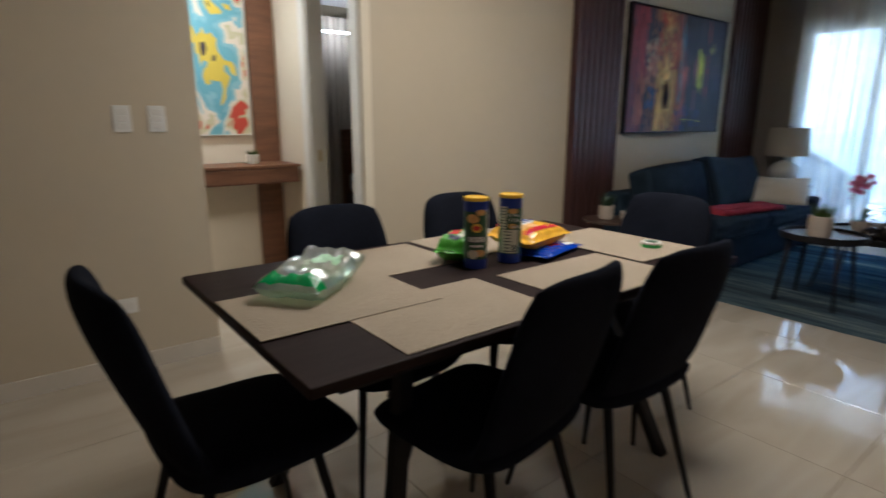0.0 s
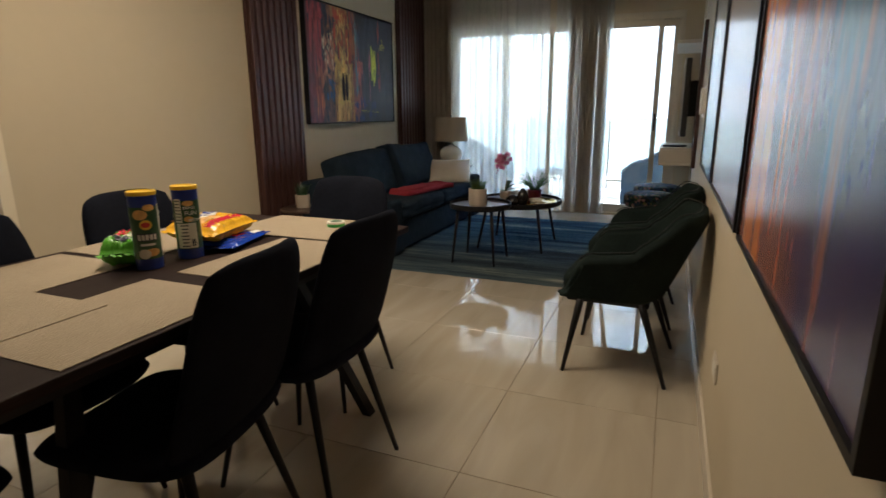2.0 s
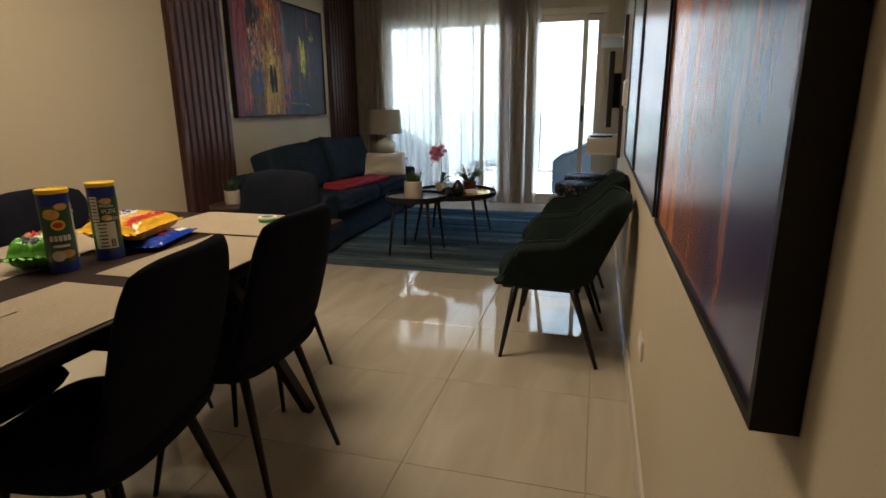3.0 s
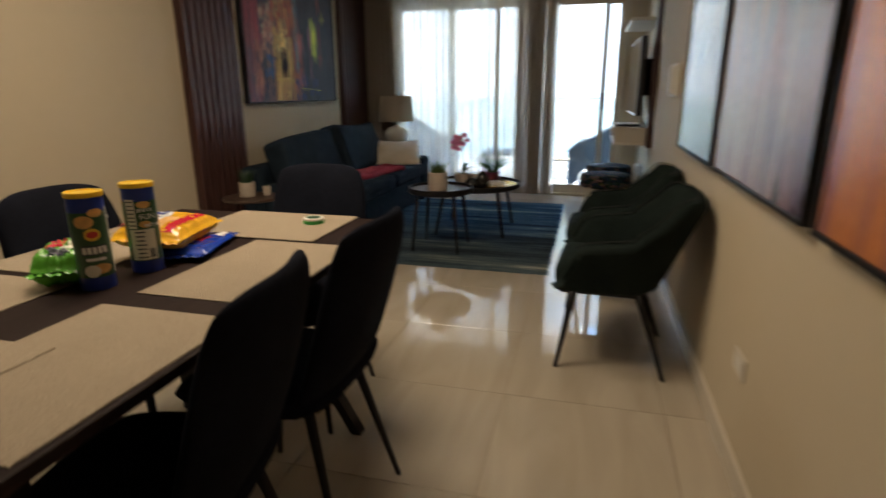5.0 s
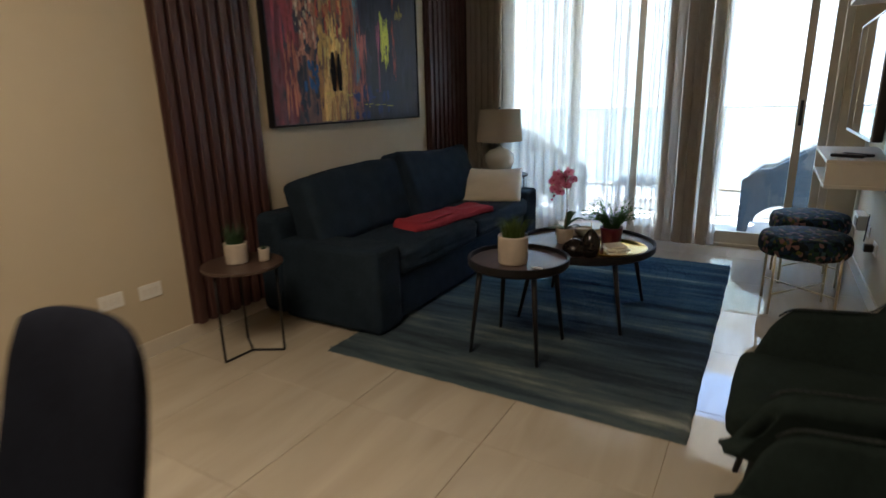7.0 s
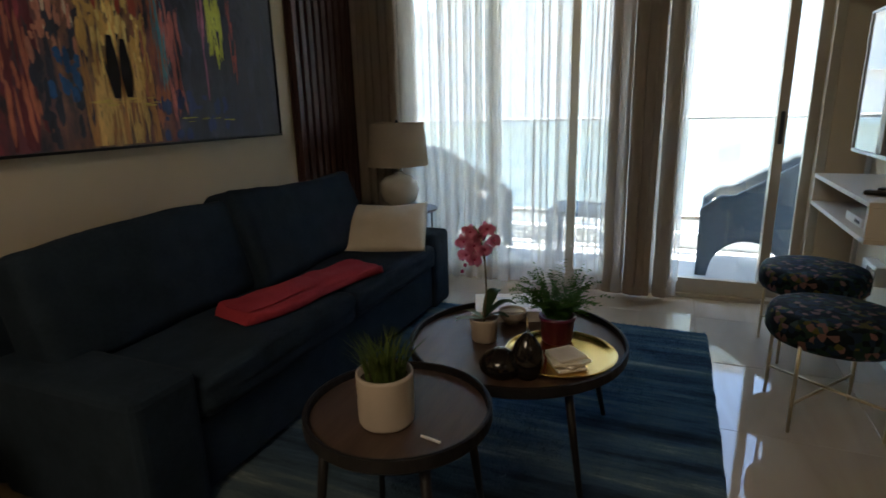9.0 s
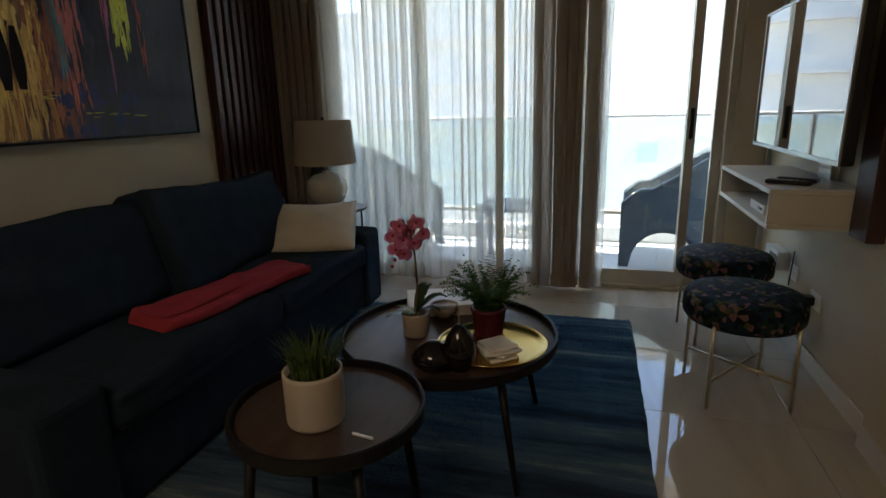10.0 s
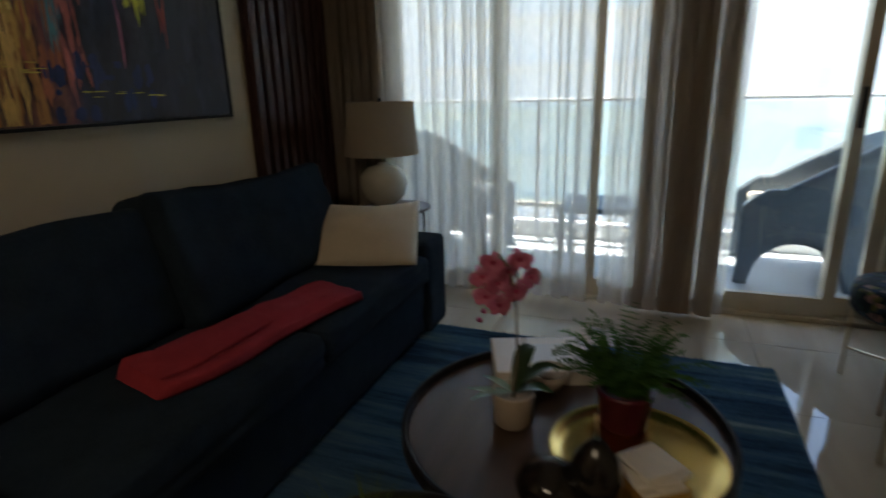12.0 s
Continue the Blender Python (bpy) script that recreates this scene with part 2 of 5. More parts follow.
def box(x0, y0, z0, x1, y1, z1, bevel=0.0, seg=2, bm=None):
    own = bmesh.new()
    bmesh.ops.create_cube(own, size=1.0, matrix=Matrix.Translation(((x0 + x1) / 2, (y0 + y1) / 2, (z0 + z1) / 2)) @ Matrix.Diagonal((x1 - x0, y1 - y0, z1 - z0, 1)))
    if bevel:
        bmesh.ops.bevel(own, geom=own.edges[:], offset=bevel, segments=seg, profile=0.5, affect="EDGES")
    if bm is None:
        return own
    merge(bm, own)
    return bm


def merge(bm, other):
    me = bpy.data.meshes.new("tmp")
    other.to_mesh(me)
    other.free()
    bm.from_mesh(me)
    bpy.data.meshes.remove(me)
    return bm


def lathe(profile, n=32, cap=True):
    """Turns (radius, height) pairs round the z axis."""
    bm = bmesh.new()
    rings = []
    for r, z in profile:
        rings.append([bm.verts.new((r * math.cos(2 * math.pi * i / n), r * math.sin(2 * math.pi * i / n), z)) for i in range(n)])
    for a, b in zip(rings, rings[1:]):
        for i in range(n):
            bm.faces.new((a[i], a[(i + 1) % n], b[(i + 1) % n], b[i]))
    if cap:
        bm.faces.new(rings[0][::-1])
        bm.faces.new(rings[-1])
    bmesh.ops.recalc_face_normals(bm, faces=bm.faces[:])
    return bm


def rod(a, b, r0, r1=None, n=10, bm=None):
    """A tapered round bar from a to b."""
    a, b = Vector(a), Vector(b)
    own = bmesh.new()
    d = b - a
    m = Matrix.Translation((a + b) / 2) @ d.to_track_quat("Z", "Y").to_matrix().to_4x4()
    bmesh.ops.create_cone(own, cap_ends=True, segments=n, radius1=r0, radius2=r0 if r1 is None else r1, depth=d.length, matrix=m)
    if bm is None:
        return own
    return merge(bm, own)


def grid_surface(nu, nv, f):
    bm = bmesh.new()
    vs = [[bm.verts.new(f(i / nu, j / nv)) for j in range(nv + 1)] for i in range(nu + 1)]
    for i in range(nu):
        for j in range(nv):
            bm.faces.new((vs[i][j], vs[i + 1][j], vs[i + 1][j + 1], vs[i][j + 1]))
    return bm


def solid(bm, d):
    """Gives a sheet the thickness d."""
    bmesh.ops.recalc_face_normals(bm, faces=bm.faces[:])
    bmesh.ops.solidify(bm, geom=bm.faces[:], thickness=d)
    return bm


def pillow_mesh(w, h, d, nu=18, nv=14, sag=0.0, seed=0.0, puff=0.5):
    """A stuffed cushion, w by h in its plane (x, z), d thick, with uneven filling and drawn-in edges."""
    bm = bmesh.new()
    for side in (1, -1):
        def f(u, v, side=side):
            x, z = u * 2 - 1, v * 2 - 1
            e = max(0.0, (1 - x * x)) ** puff * max(0.0, (1 - z * z)) ** puff
            k = 0.92 + 0.08 * max(abs(x), abs(z)) ** 6
            n = noise.noise((x * 1.7 + seed, z * 1.7, side * 2.0 + seed)) * 0.16 * e
            dip = -sag * (1 - x * x) * (z + 1) / 2
            return (x * w / 2 * k, side * d / 2 * (e + n), h / 2 + z * h / 2 * k + dip)
        merge(bm, grid_surface(nu, nv, f))
    bmesh.ops.remove_doubles(bm, verts=bm.verts[:], dist=0.001)
    bmesh.ops.recalc_face_normals(bm, faces=bm.faces[:])
    return bm


def rounded_block(w, h, d, n=3.0, cuts=14, bulge=0.0, crease=0.0, seed=0.0):
    """A stuffed block, w wide (x), d deep (y), standing h high on z=0, with rounded edges, swollen faces and soft creases."""
    bm = bmesh.new()
    bmesh.ops.create_cube(bm, size=2.0)
    bmesh.ops.subdivide_edges(bm, edges=bm.edges[:], cuts=cuts, use_grid_fill=True)
    half, r = Vector((w / 2, d / 2, h / 2)), min(w, d, h) / n
    for v in bm.verts:
        s = [math.sin(q * math.pi / 2) * 0.75 + q * 0.25 for q in v.co]
        p = Vector([s[i] * half[i] for i in range(3)])
        core = Vector([max(r - half[i], min(half[i] - r, p[i])) for i in range(3)])
        off = p - core
        if off.length > 1e-6:
            p = core + off.normalized() * r
        x, y, z = s
        out = 1 + bulge * (1 - x * x) * (1 - z * z)
        up = crease * (noise.noise((x * 2.2 + seed, y, z * 1.8 + seed)) + 0.35 * noise.noise((x * 7 + seed, y * 3, z * 7)))
        v.co = (p.x * (1 + 0.06 * up), p.y * out + 0.05 * up * y, h / 2 + p.z * (1 + 0.5 * up))
    bmesh.ops.recalc_face_normals(bm, faces=bm.faces[:])
    return bm


def disc_patch(r0, r1, ang0, ang1, z0, z1, n=10):
    """A piece of a cylinder's skin."""
    return grid_surface(n, 1, lambda u, v: ((r0 + (r1 - r0) * v) * math.cos(ang0 + (ang1 - ang0) * u), (r0 + (r1 - r0) * v) * math.sin(ang0 + (ang1 - ang0) * u), z0 + (z1 - z0) * v))


def lettering(name, text, size, material, parent, m, depth=0.0006):
    cu = bpy.data.curves.new(name, "FONT")
    cu.body, cu.size, cu.extrude, cu.align_x, cu.align_y = text, size, depth, "CENTER", "CENTER"
    tmp = bpy.data.objects.new("tmp", cu)
    scene.collection.objects.link(tmp)
    me = bpy.data.meshes.new_from_object(tmp.evaluated_get(bpy.context.evaluated_depsgraph_get()))
    bpy.data.objects.remove(tmp)
    bpy.data.curves.remove(cu)
    me.materials.clear()
    me.materials.append(material)
    ob = new(name, me)
    ob.parent = parent
    ob.matrix_local = m
    return ob


def structure(name, bm, material, label, category="wall"):
    return tagged(part(name, bm, material), label, category, kind="structure")


def boxes(*bs):
    bm = bmesh.new()
    for b in bs:
        box(*b, bm=bm)
    return bm


# ---- the large structure ----
YL, YR, YT, XW, H = 3.05, -0.222, -0.258, 7.15, 2.7
XS = 5.44
HX0, HX1, HY = 1.0, 1.93, 4.35
structure("wall_left", boxes((-2.2, YL, 0, HX0, YL + 0.12, H), (HX1, YL, 0, 7.31, YL + 0.12, H), (HX0, YL, 2.4, HX1, YL + 0.12, H)), M_WALL, "beige painted plaster wall with an opening to the hall")
structure("wall_right", boxes((-2.2, YT - 0.12, 0, XS, YR, H), (XS, YT - 0.12, 0, 7.31, YT, H)), M_WALL, "beige painted plaster wall that steps back behind the television")
structure("wall_back", boxes((-2.32, YT - 0.12, 0, -2.2, YL + 0.12, H)), M_WALL, "plain beige wall closing the dining end")
structure("wall_window", boxes((XW - 0.02, YT, 0, XW + 0.16, -0.06, H), (XW - 0.02, 2.66, 0, XW + 0.16, YL, H), (XW - 0.02, -0.06, 2.28, XW + 0.16, 2.66, H)), M_WALL, "beige wall around the sliding balcony doors")
structure("ceiling", boxes((-2.32, YT - 0.12, H, 7.31, YL + 0.12, H + 0.15)), M_CEIL, "flat white painted ceiling", "ceiling")
structure("baseboard", boxes((-2.2, YL - 0.012, 0, HX0, YL - 0.001, 0.085), (HX1, YL - 0.012, 0, 7.12, YL - 0.001, 0.085)), M_BASE, "low beige tile baseboard along the wall", "baseboard")
structure("baseboard_right", boxes((-2.2, YR + 0.001, 0, XS, YR + 0.011, 0.085), (XS + 0.001, YT + 0.001, 0, 7.12, YT + 0.011, 0.085)), M_BASE, "low beige tile baseboard along the painted wall", "baseboard")

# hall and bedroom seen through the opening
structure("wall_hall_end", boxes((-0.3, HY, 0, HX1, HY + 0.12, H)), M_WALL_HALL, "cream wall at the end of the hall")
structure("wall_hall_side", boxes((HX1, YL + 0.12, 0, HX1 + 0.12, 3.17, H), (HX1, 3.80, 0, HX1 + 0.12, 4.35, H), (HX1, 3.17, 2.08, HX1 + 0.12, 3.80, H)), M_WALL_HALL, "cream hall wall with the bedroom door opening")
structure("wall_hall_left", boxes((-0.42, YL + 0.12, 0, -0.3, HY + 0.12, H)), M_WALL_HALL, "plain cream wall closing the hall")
structure("ceiling_hall", boxes((-0.42, YL + 0.12, H - 0.2, HX1 + 0.12, HY + 0.12, H)), M_CEIL, "flat white hall ceiling", "ceiling")
structure("floor_hall", boxes((-0.42, YL, -0.06, HX1 + 0.12, HY, -0.001)), M_TILE, "polished beige porcelain hall floor", "floor")
structure("floor_bedroom", boxes((HX1 + 0.12, YL + 0.12, -0.06, 5.6, 7.2, -0.001)), M_TILE, "polished beige bedroom floor", "floor")
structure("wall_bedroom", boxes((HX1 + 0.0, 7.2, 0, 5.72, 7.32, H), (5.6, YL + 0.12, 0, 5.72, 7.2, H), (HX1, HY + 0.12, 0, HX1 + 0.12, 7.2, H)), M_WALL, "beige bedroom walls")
structure("ceiling_bedroom", boxes((HX1, YL + 0.12, H, 5.72, 7.32, H + 0.1)), M_CEIL, "flat white bedroom ceiling", "ceiling")

# ---- sliding balcony doors ----


def slider():
    w = tagged(thing("window_1", "champagne aluminium sliding glass doors to the balcony", "sliding door"), kind="structure")
    part("head_rail", box(XW - 0.01, -0.06, 2.20, XW + 0.13, 2.66, 2.28, 0.004), M_ALU, w)
    part("sill_rail", box(XW - 0.02, -0.06, 0.0, XW + 0.13, 2.66, 0.025, 0.004), M_ALU, w)
    part("jamb", box(XW - 0.01, -0.06, 0.025, XW + 0.13, -0.01, 2.20, 0.004), M_ALU, w)
    part("jamb", box(XW - 0.01, 2.61, 0.025, XW + 0.13, 2.66, 2.20, 0.004), M_ALU, w)
    for y0, y1, dx in ((0.155, 1.42, 0.0), (-0.01, 0.21, 0.05), (1.37, 1.98, 0.05), (1.925, 2.61, 0.0)):
        x0, x1 = XW + 0.005 + dx, XW + 0.045 + dx
        p = part("sash", boxes((x0, y0, 0.025, x1, y0 + 0.055, 2.20), (x0, y1 - 0.055, 0.025, x1, y1, 2.20), (x0, y0 + 0.055, 0.025, x1, y1 - 0.055, 0.125), (x0, y0 + 0.055, 2.13, x1, y1 - 0.055, 2.20)), M_ALU, w)
        g = part("pane", box(x0 + 0.016, y0 + 0.05, 0.12, x0 + 0.022, y1 - 0.05, 2.135), M_GLASS, p)
        g.visible_shadow = False
        if y0 == 0.155:
            part("handle", box(x0 - 0.016, y0 + 0.016, 1.00, x0, y0 + 0.040, 1.19, 0.004), M_DEVICE, p, "dark recessed pull handle")


slider()

# ---- balcony and distance ----
structure("floor_balcony", boxes((XW + 0.16, -1.6, -0.10, 8.72, 4.4, -0.03)), M_BALC, "pale grey tiled balcony floor", "floor")
structure("ceiling_balcony", boxes((XW + 0.16, -1.6, 2.55, 8.72, 4.4, 2.75)), M_CEIL, "white slab over the balcony", "ceiling")
structure("wall_balcony", boxes((XW + 0.16, -1.72, -0.1, 8.72, -1.6, 2.75), (XW + 0.16, 4.4, -0.1, 8.72, 4.52, 2.75)), M_FACADE, "white side walls of the balcony")


def railing():
    r = thing("balcony_railing", "frosted green glass balcony railing with a pale metal top rail", "railing")
    part("kerb", box(8.60, -1.6, -0.03, 8.72, 4.4, 0.10), M_FACADE, r)
    part("top_rail", box(8.63, -1.6, 1.10, 8.69, 4.4, 1.13, 0.006), M_FACADE, r)
    part("bottom_rail", box(8.64, -1.6, 0.22, 8.68, 4.4, 0.26, 0.004), M_ALU, r)
    y = -1.6
    while y < 4.3:
        part("post", box(8.645, y, 0.10, 8.675, y + 0.03, 1.098), M_ALU, r)
        g = part("pane", box(8.656, y + 0.035, 0.27, 8.664, y + 1.19, 1.09), M_RAILGLASS, r)
        g.visible_shadow = False
        y += 1.2


railing()


def wicker_chair(m):
    c = thing("wicker_armchair", "blue-grey woven resin armchair standing on the balcony", "chair", m, "balcony armchairs")

    def side(u, v, s):
        y = -0.32 + 0.64 * u
        arch = 0.26 * max(0.0, 1 - ((y - 0.02) / 0.23) ** 2) ** 0.5 if abs(y - 0.02) < 0.23 else 0.0
        low = arch + 0.0
        top = 0.56 + 0.26 * max(0.0, min(1.0, (0.12 - y) / 0.40))
        top -= 0.10 * max(0.0, (y - 0.20) / 0.12)
        return (s * (0.31 + 0.02 * v), y, low + (top - low) * v)
    for s in (-1, 1):
        part("side", solid(grid_surface(28, 8, lambda u, v, s=s: side(u, v, s)), 0.045), M_WICKER, c, smooth=True)
    part("backrest", solid(grid_surface(16, 8, lambda u, v: ((u * 2 - 1) * 0.31, -0.29 - 0.07 * (1 - (u * 2 - 1) ** 2) - 0.05 * v, 0.02 + (0.78 + 0.06 * (1 - (u * 2 - 1) ** 2)) * v)), 0.045), M_WICKER, c, smooth=True)
    part("seat", box(-0.29, -0.27, 0.30, 0.29, 0.27, 0.40, 0.03), M_WICKER, c)
    part("seat_cushion", box(-0.25, -0.24, 0.40, 0.25, 0.26, 0.46, 0.025), M_CREAM, c, "pale seat cushion")
    return c


wicker_chair(pose(8.10, 0.17, -0.03, rz=-4) @ Matrix.Scale(1.1, 4))
wicker_chair(pose(8.05, 2.52, -0.03, rz=176) @ Matrix.Scale(1.1, 4))
bt = thing("balcony_table", "low dark square balcony table", "table", pose(7.95, 1.42, -0.03))
part("tabletop", box(-0.26, -0.26, 0.42, 0.26, 0.26, 0.46, 0.008), M_WICKER, bt)
for sx in (-1, 1):
    for sy in (-1, 1):
        part("leg", box(sx * 0.23 - 0.02, sy * 0.23 - 0.02, 0, sx * 0.23 + 0.02, sy * 0.23 + 0.02, 0.42), M_WICKER, bt)

structure("ground", boxes((-60, -200, -22.5, 400, 200, -22)), M_GROUNDFAR, "distant ground far below the balcony", "ground")


def tower(x, y, w, d, floors, base, wallmat, cols, seed):
    t = thing("apartment_building", "pale apartment building with rows of windows across the street", "building", pose(x, y, base))
    hgt = floors * 3.1
    part("wall", box(0, -w / 2, 0, d, w / 2, hgt), wallmat, t)
    part("roof", box(-0.3, -w / 2 - 0.3, hgt, d + 0.3, w / 2 + 0.3, hgt + 0.5), wallmat, t)
    win = None
    for f in range(floors):
        z = 3.1 * f
        if seed % 2 == 0:
            part("ledge", box(-0.55, -w / 2 + 0.4, z - 0.12, 0.0, w / 2 - 0.4, z + 0.12), wallmat, t)
        for c in range(cols):
            yy = -w / 2 + (c + 0.5) * w / cols
            if win is None:
                win = part("window", box(-0.06, -0.6, 1.0, 0.05, 0.6, 2.2), M_FARGLASS, t)
                win.location = (0, yy, z)
            else:
                o = win.copy()
                scene.collection.objects.link(o)
                o.location = (0, yy, z)
    return t


tower(40, -13.5, 27, 14, 12, -22, M_FACADE, 6, 1)
tower(44, 9, 18, 14, 13, -22, M_FACADE2, 4, 2)
tower(52, 32, 22, 14, 10, -22, M_FACADE, 5, 3)
tower(60, -42, 26, 14, 11, -22, M_FACADE2, 5, 4)

# ---- curtains ----


def curtain_panel(y0, y1, x0, amp, waves, z0, z1, seed, n=220, rows=14):
    def f(u, v):
        y = y0 + (y1 - y0) * u
        ph = 2 * math.pi * waves * (u + 0.03 * math.sin(u * 9 + seed) + 0.015 * math.sin(u * 23 + seed * 2))
        a = amp * (0.65 + 0.45 * noise.noise((u * 7, seed, 0.0)))
        loose = 1.0 + 0.25 * (1 - v) * noise.noise((u * 11, v * 1.4, seed + 3))
        return (x0 + a * loose * math.sin(ph) + 0.012 * noise.noise((u * 5, v * 2.0, seed)), y + 0.75 * a * math.cos(ph * 2.0 + 0.5) + 0.02 * (1 - v) * noise.noise((u * 4, v * 1.5, seed + 7)), z0 + (z1 - z0) * v)
    return grid_surface(n, rows, f)


def curtain(name, label, mat_, hem, specs):
    c = thing(name, label, "curtain")
    for i, (y0, y1, x0, amp, waves, seed) in enumerate(specs):
        part("panel", curtain_panel(y0, y1, x0, amp, waves, 0.03 + hem, 2.62, seed), mat_, c, smooth=True)
        if hem:
            part("hem", curtain_panel(y0, y1, x0, amp, waves, 0.03, 0.03 + hem + 0.01, seed, rows=2), M_HEM if mat_ is M_SHEER else mat_, c, "doubled hem", smooth=True)
    return c


curtain("sheer_curtain", "sheer off-white linen curtain hanging before the balcony doors", M_SHEER, 0.10, [(1.385, 2.74, 7.03, 0.042, 13, 1.3), (1.10, 1.30, 7.03, 0.030, 3, 3.4), (0.68, 0.82, 7.03, 0.022, 3, 4.1)])
curtain("taupe_drape", "gathered taupe linen drape hanging to the floor", M_DRAPE, 0.07, [(0.735, 1.13, 7.01, 0.055, 6, 2.2)])
curtain("taupe_drape", "gathered taupe linen drape beside the slatted wood panel", M_DRAPE, 0.07, [(2.62, 2.98, 7.02, 0.045, 6, 5.7)])
tr = thing("curtain_track", "pale ceiling curtain track", "curtain rail")
part("rail", box(7.0, -0.05, 2.63, 7.05, 3.03, H, 0.003), M_CURTROD, tr)

# ---- slatted wood panels on the wall ----


def slat_panel(x0, x1, n, z0=0.085, z1=H):
    p = thing("slatted_wall_panel", "dark brown slatted wood panel fixed to the wall", "wall panel", None, "slatted panels")
    part("backing", box(x0, YL - 0.016, z0, x1, YL - 0.0005, z1), M_DARKWOOD, p)
    step = (x1 - x0) / n
    for i in range(n):
        a = x0 + step * i
        part("slat", box(a + step * 0.16, YL - 0.055, z0, a + step * 0.78, YL - 0.016, z1, 0.003, 1), M_DARKWOOD, p)
    return p


slat_panel(3.80, 4.41, 8)
slat_panel(6.335, 7.05, 9)

# narrow dark board hung on the opposite wall, beside the television
wb = thing("hung_wall_board", "narrow dark brown wood board hung on the wall beside the television", "wall panel")
part("board", box(5.59, YT + 0.0005, 0.722, 5.735, YT + 0.062, 1.95, 0.003), M_DARKWOOD, wb)

# ---- pictures ----


def paint_mat(name, build):
    m = bpy.data.materials.new(name)
    m.use_nodes = True
    b = bsdf(m)
    b.inputs["Roughness"].default_value = 0.5
    build(m, b)
    return m


def gradient_canvas(name, top, mid, low, accent, seed, warm):
    """A blurred abstract: soft colour fields that run into vertical streaks; top and mid include painted window glare.
    """
    def build(m, b):
        tc, mp = node(m, "ShaderNodeTexCoord"), node(m, "ShaderNodeMapping")
        mp.inputs["Location"].default_value = (seed, seed * 0.7, seed * 1.3)
        mp.inputs["Scale"].default_value = (2.6, 1.0, 0.7)
        link(m, tc.outputs["Object"], mp.inputs[0])
        no = node(m, "ShaderNodeTexNoise")
        no.inputs["Scale"].default_value, no.inputs["Detail"].default_value, no.inputs["Roughness"].default_value = 1.5, 9, 0.58
        link(m, mp.outputs[0], no.inputs["Vector"])
        sp = node(m, "ShaderNodeSeparateXYZ")
        link(m, tc.outputs["Object"], sp.inputs[0])
        ad = node(m, "ShaderNodeMath")
        ad.operation = "MULTIPLY_ADD"
        link(m, no.outputs["Fac"], ad.inputs[0])
        ad.inputs[1].default_value = 0.9
        sc = node(m, "ShaderNodeMapRange")
        sc.inputs[1].default_value, sc.inputs[2].default_value = 0.0, 1.3
        sc.inputs[3].default_value, sc.inputs[4].default_value = -0.40, 0.60
        link(m, sp.outputs[2], sc.inputs[0])
        link(m, sc.outputs[0], ad.inputs[2])
        rp = node(m, "ShaderNodeValToRGB")
        e = rp.color_ramp.elements
        e[0].position, e[0].color = 0.05, (*low, 1)
        e[1].position, e[1].color = 0.95, (*top, 1)
        for p, c in ((0.28, accent), (0.42, mid), (0.62, [0.5 * a + 0.5 * d for a, d in zip(mid, top)])):
            k = e.new(p)
            k.color = (*c, 1)
        link(m, ad.outputs[0], rp.inputs[0])
        # warm streaks, mostly in one half and below the middle
        wm = node(m, "ShaderNodeMapping")
        wm.inputs["Location"].default_value, wm.inputs["Scale"].default_value = (seed * 2, 0, seed), (9.0, 1.0, 0.9)
        link(m, tc.outputs["Object"], wm.inputs[0])
        wn_ = node(m, "ShaderNodeTexNoise")
        wn_.inputs["Scale"].default_value, wn_.inputs["Detail"].default_value, wn_.inputs["Roughness"].default_value = 1.3, 8, 0.6
        link(m, wm.outputs[0], wn_.inputs["Vector"])
        wx, wz, w1, w2 = node(m, "ShaderNodeMapRange"), node(m, "ShaderNodeMapRange"), node(m, "ShaderNodeMath"), node(m, "ShaderNodeMath")
        wx.inputs[1].default_value, wx.inputs[2].default_value, wx.inputs[3].default_value, wx.inputs[4].default_value = 0.05, 0.80, -0.13, 0.15
        wz.inputs[1].default_value, wz.inputs[2].default_value, wz.inputs[3].default_value, wz.inputs[4].default_value = 0.25, 1.25, 0.06, -0.16
        link(m, sp.outputs[0], wx.inputs[0])
        link(m, sp.outputs[2], wz.inputs[0])
        w1.operation = w2.operation = "ADD"
        link(m, wx.outputs[0], w1.inputs[0])
        link(m, wz.outputs[0], w1.inputs[1])
        link(m, w1.outputs[0], w2.inputs[0])
        link(m, wn_.outputs["Fac"], w2.inputs[1])
        wr = node(m, "ShaderNodeMapRange")
        wr.inputs[1].default_value, wr.inputs[2].default_value = 0.45, 0.72
        link(m, w2.outputs[0], wr.inputs[0])
        wmix = node(m, "ShaderNodeMix")
        wmix.data_type = "RGBA"
        wmix.inputs[7].default_value = (*warm, 1)
        link(m, wr.outputs[0], wmix.inputs[0])
        link(m, rp.outputs[0], wmix.inputs[6])
        n2 = node(m, "ShaderNodeTexNoise")
        n2.inputs["Scale"].default_value, n2.inputs["Detail"].default_value = 40, 5
        link(m, mp.outputs[0], n2.inputs["Vector"])
        mx = node(m, "ShaderNodeMix")
        mx.data_type, mx.blend_type = "RGBA", "OVERLAY"
        mx.inputs[0].default_value = 0.35
        link(m, wmix.outputs[2], mx.inputs[6])
        link(m, n2.outputs["Fac"], mx.inputs[7])
        link(m, mx.outputs[2], b.inputs["Base Color"])
        b.inputs["Roughness"].default_value = 0.24
        b.inputs["Specular IOR Level"].default_value = 1.0
    return paint_mat(name, build)


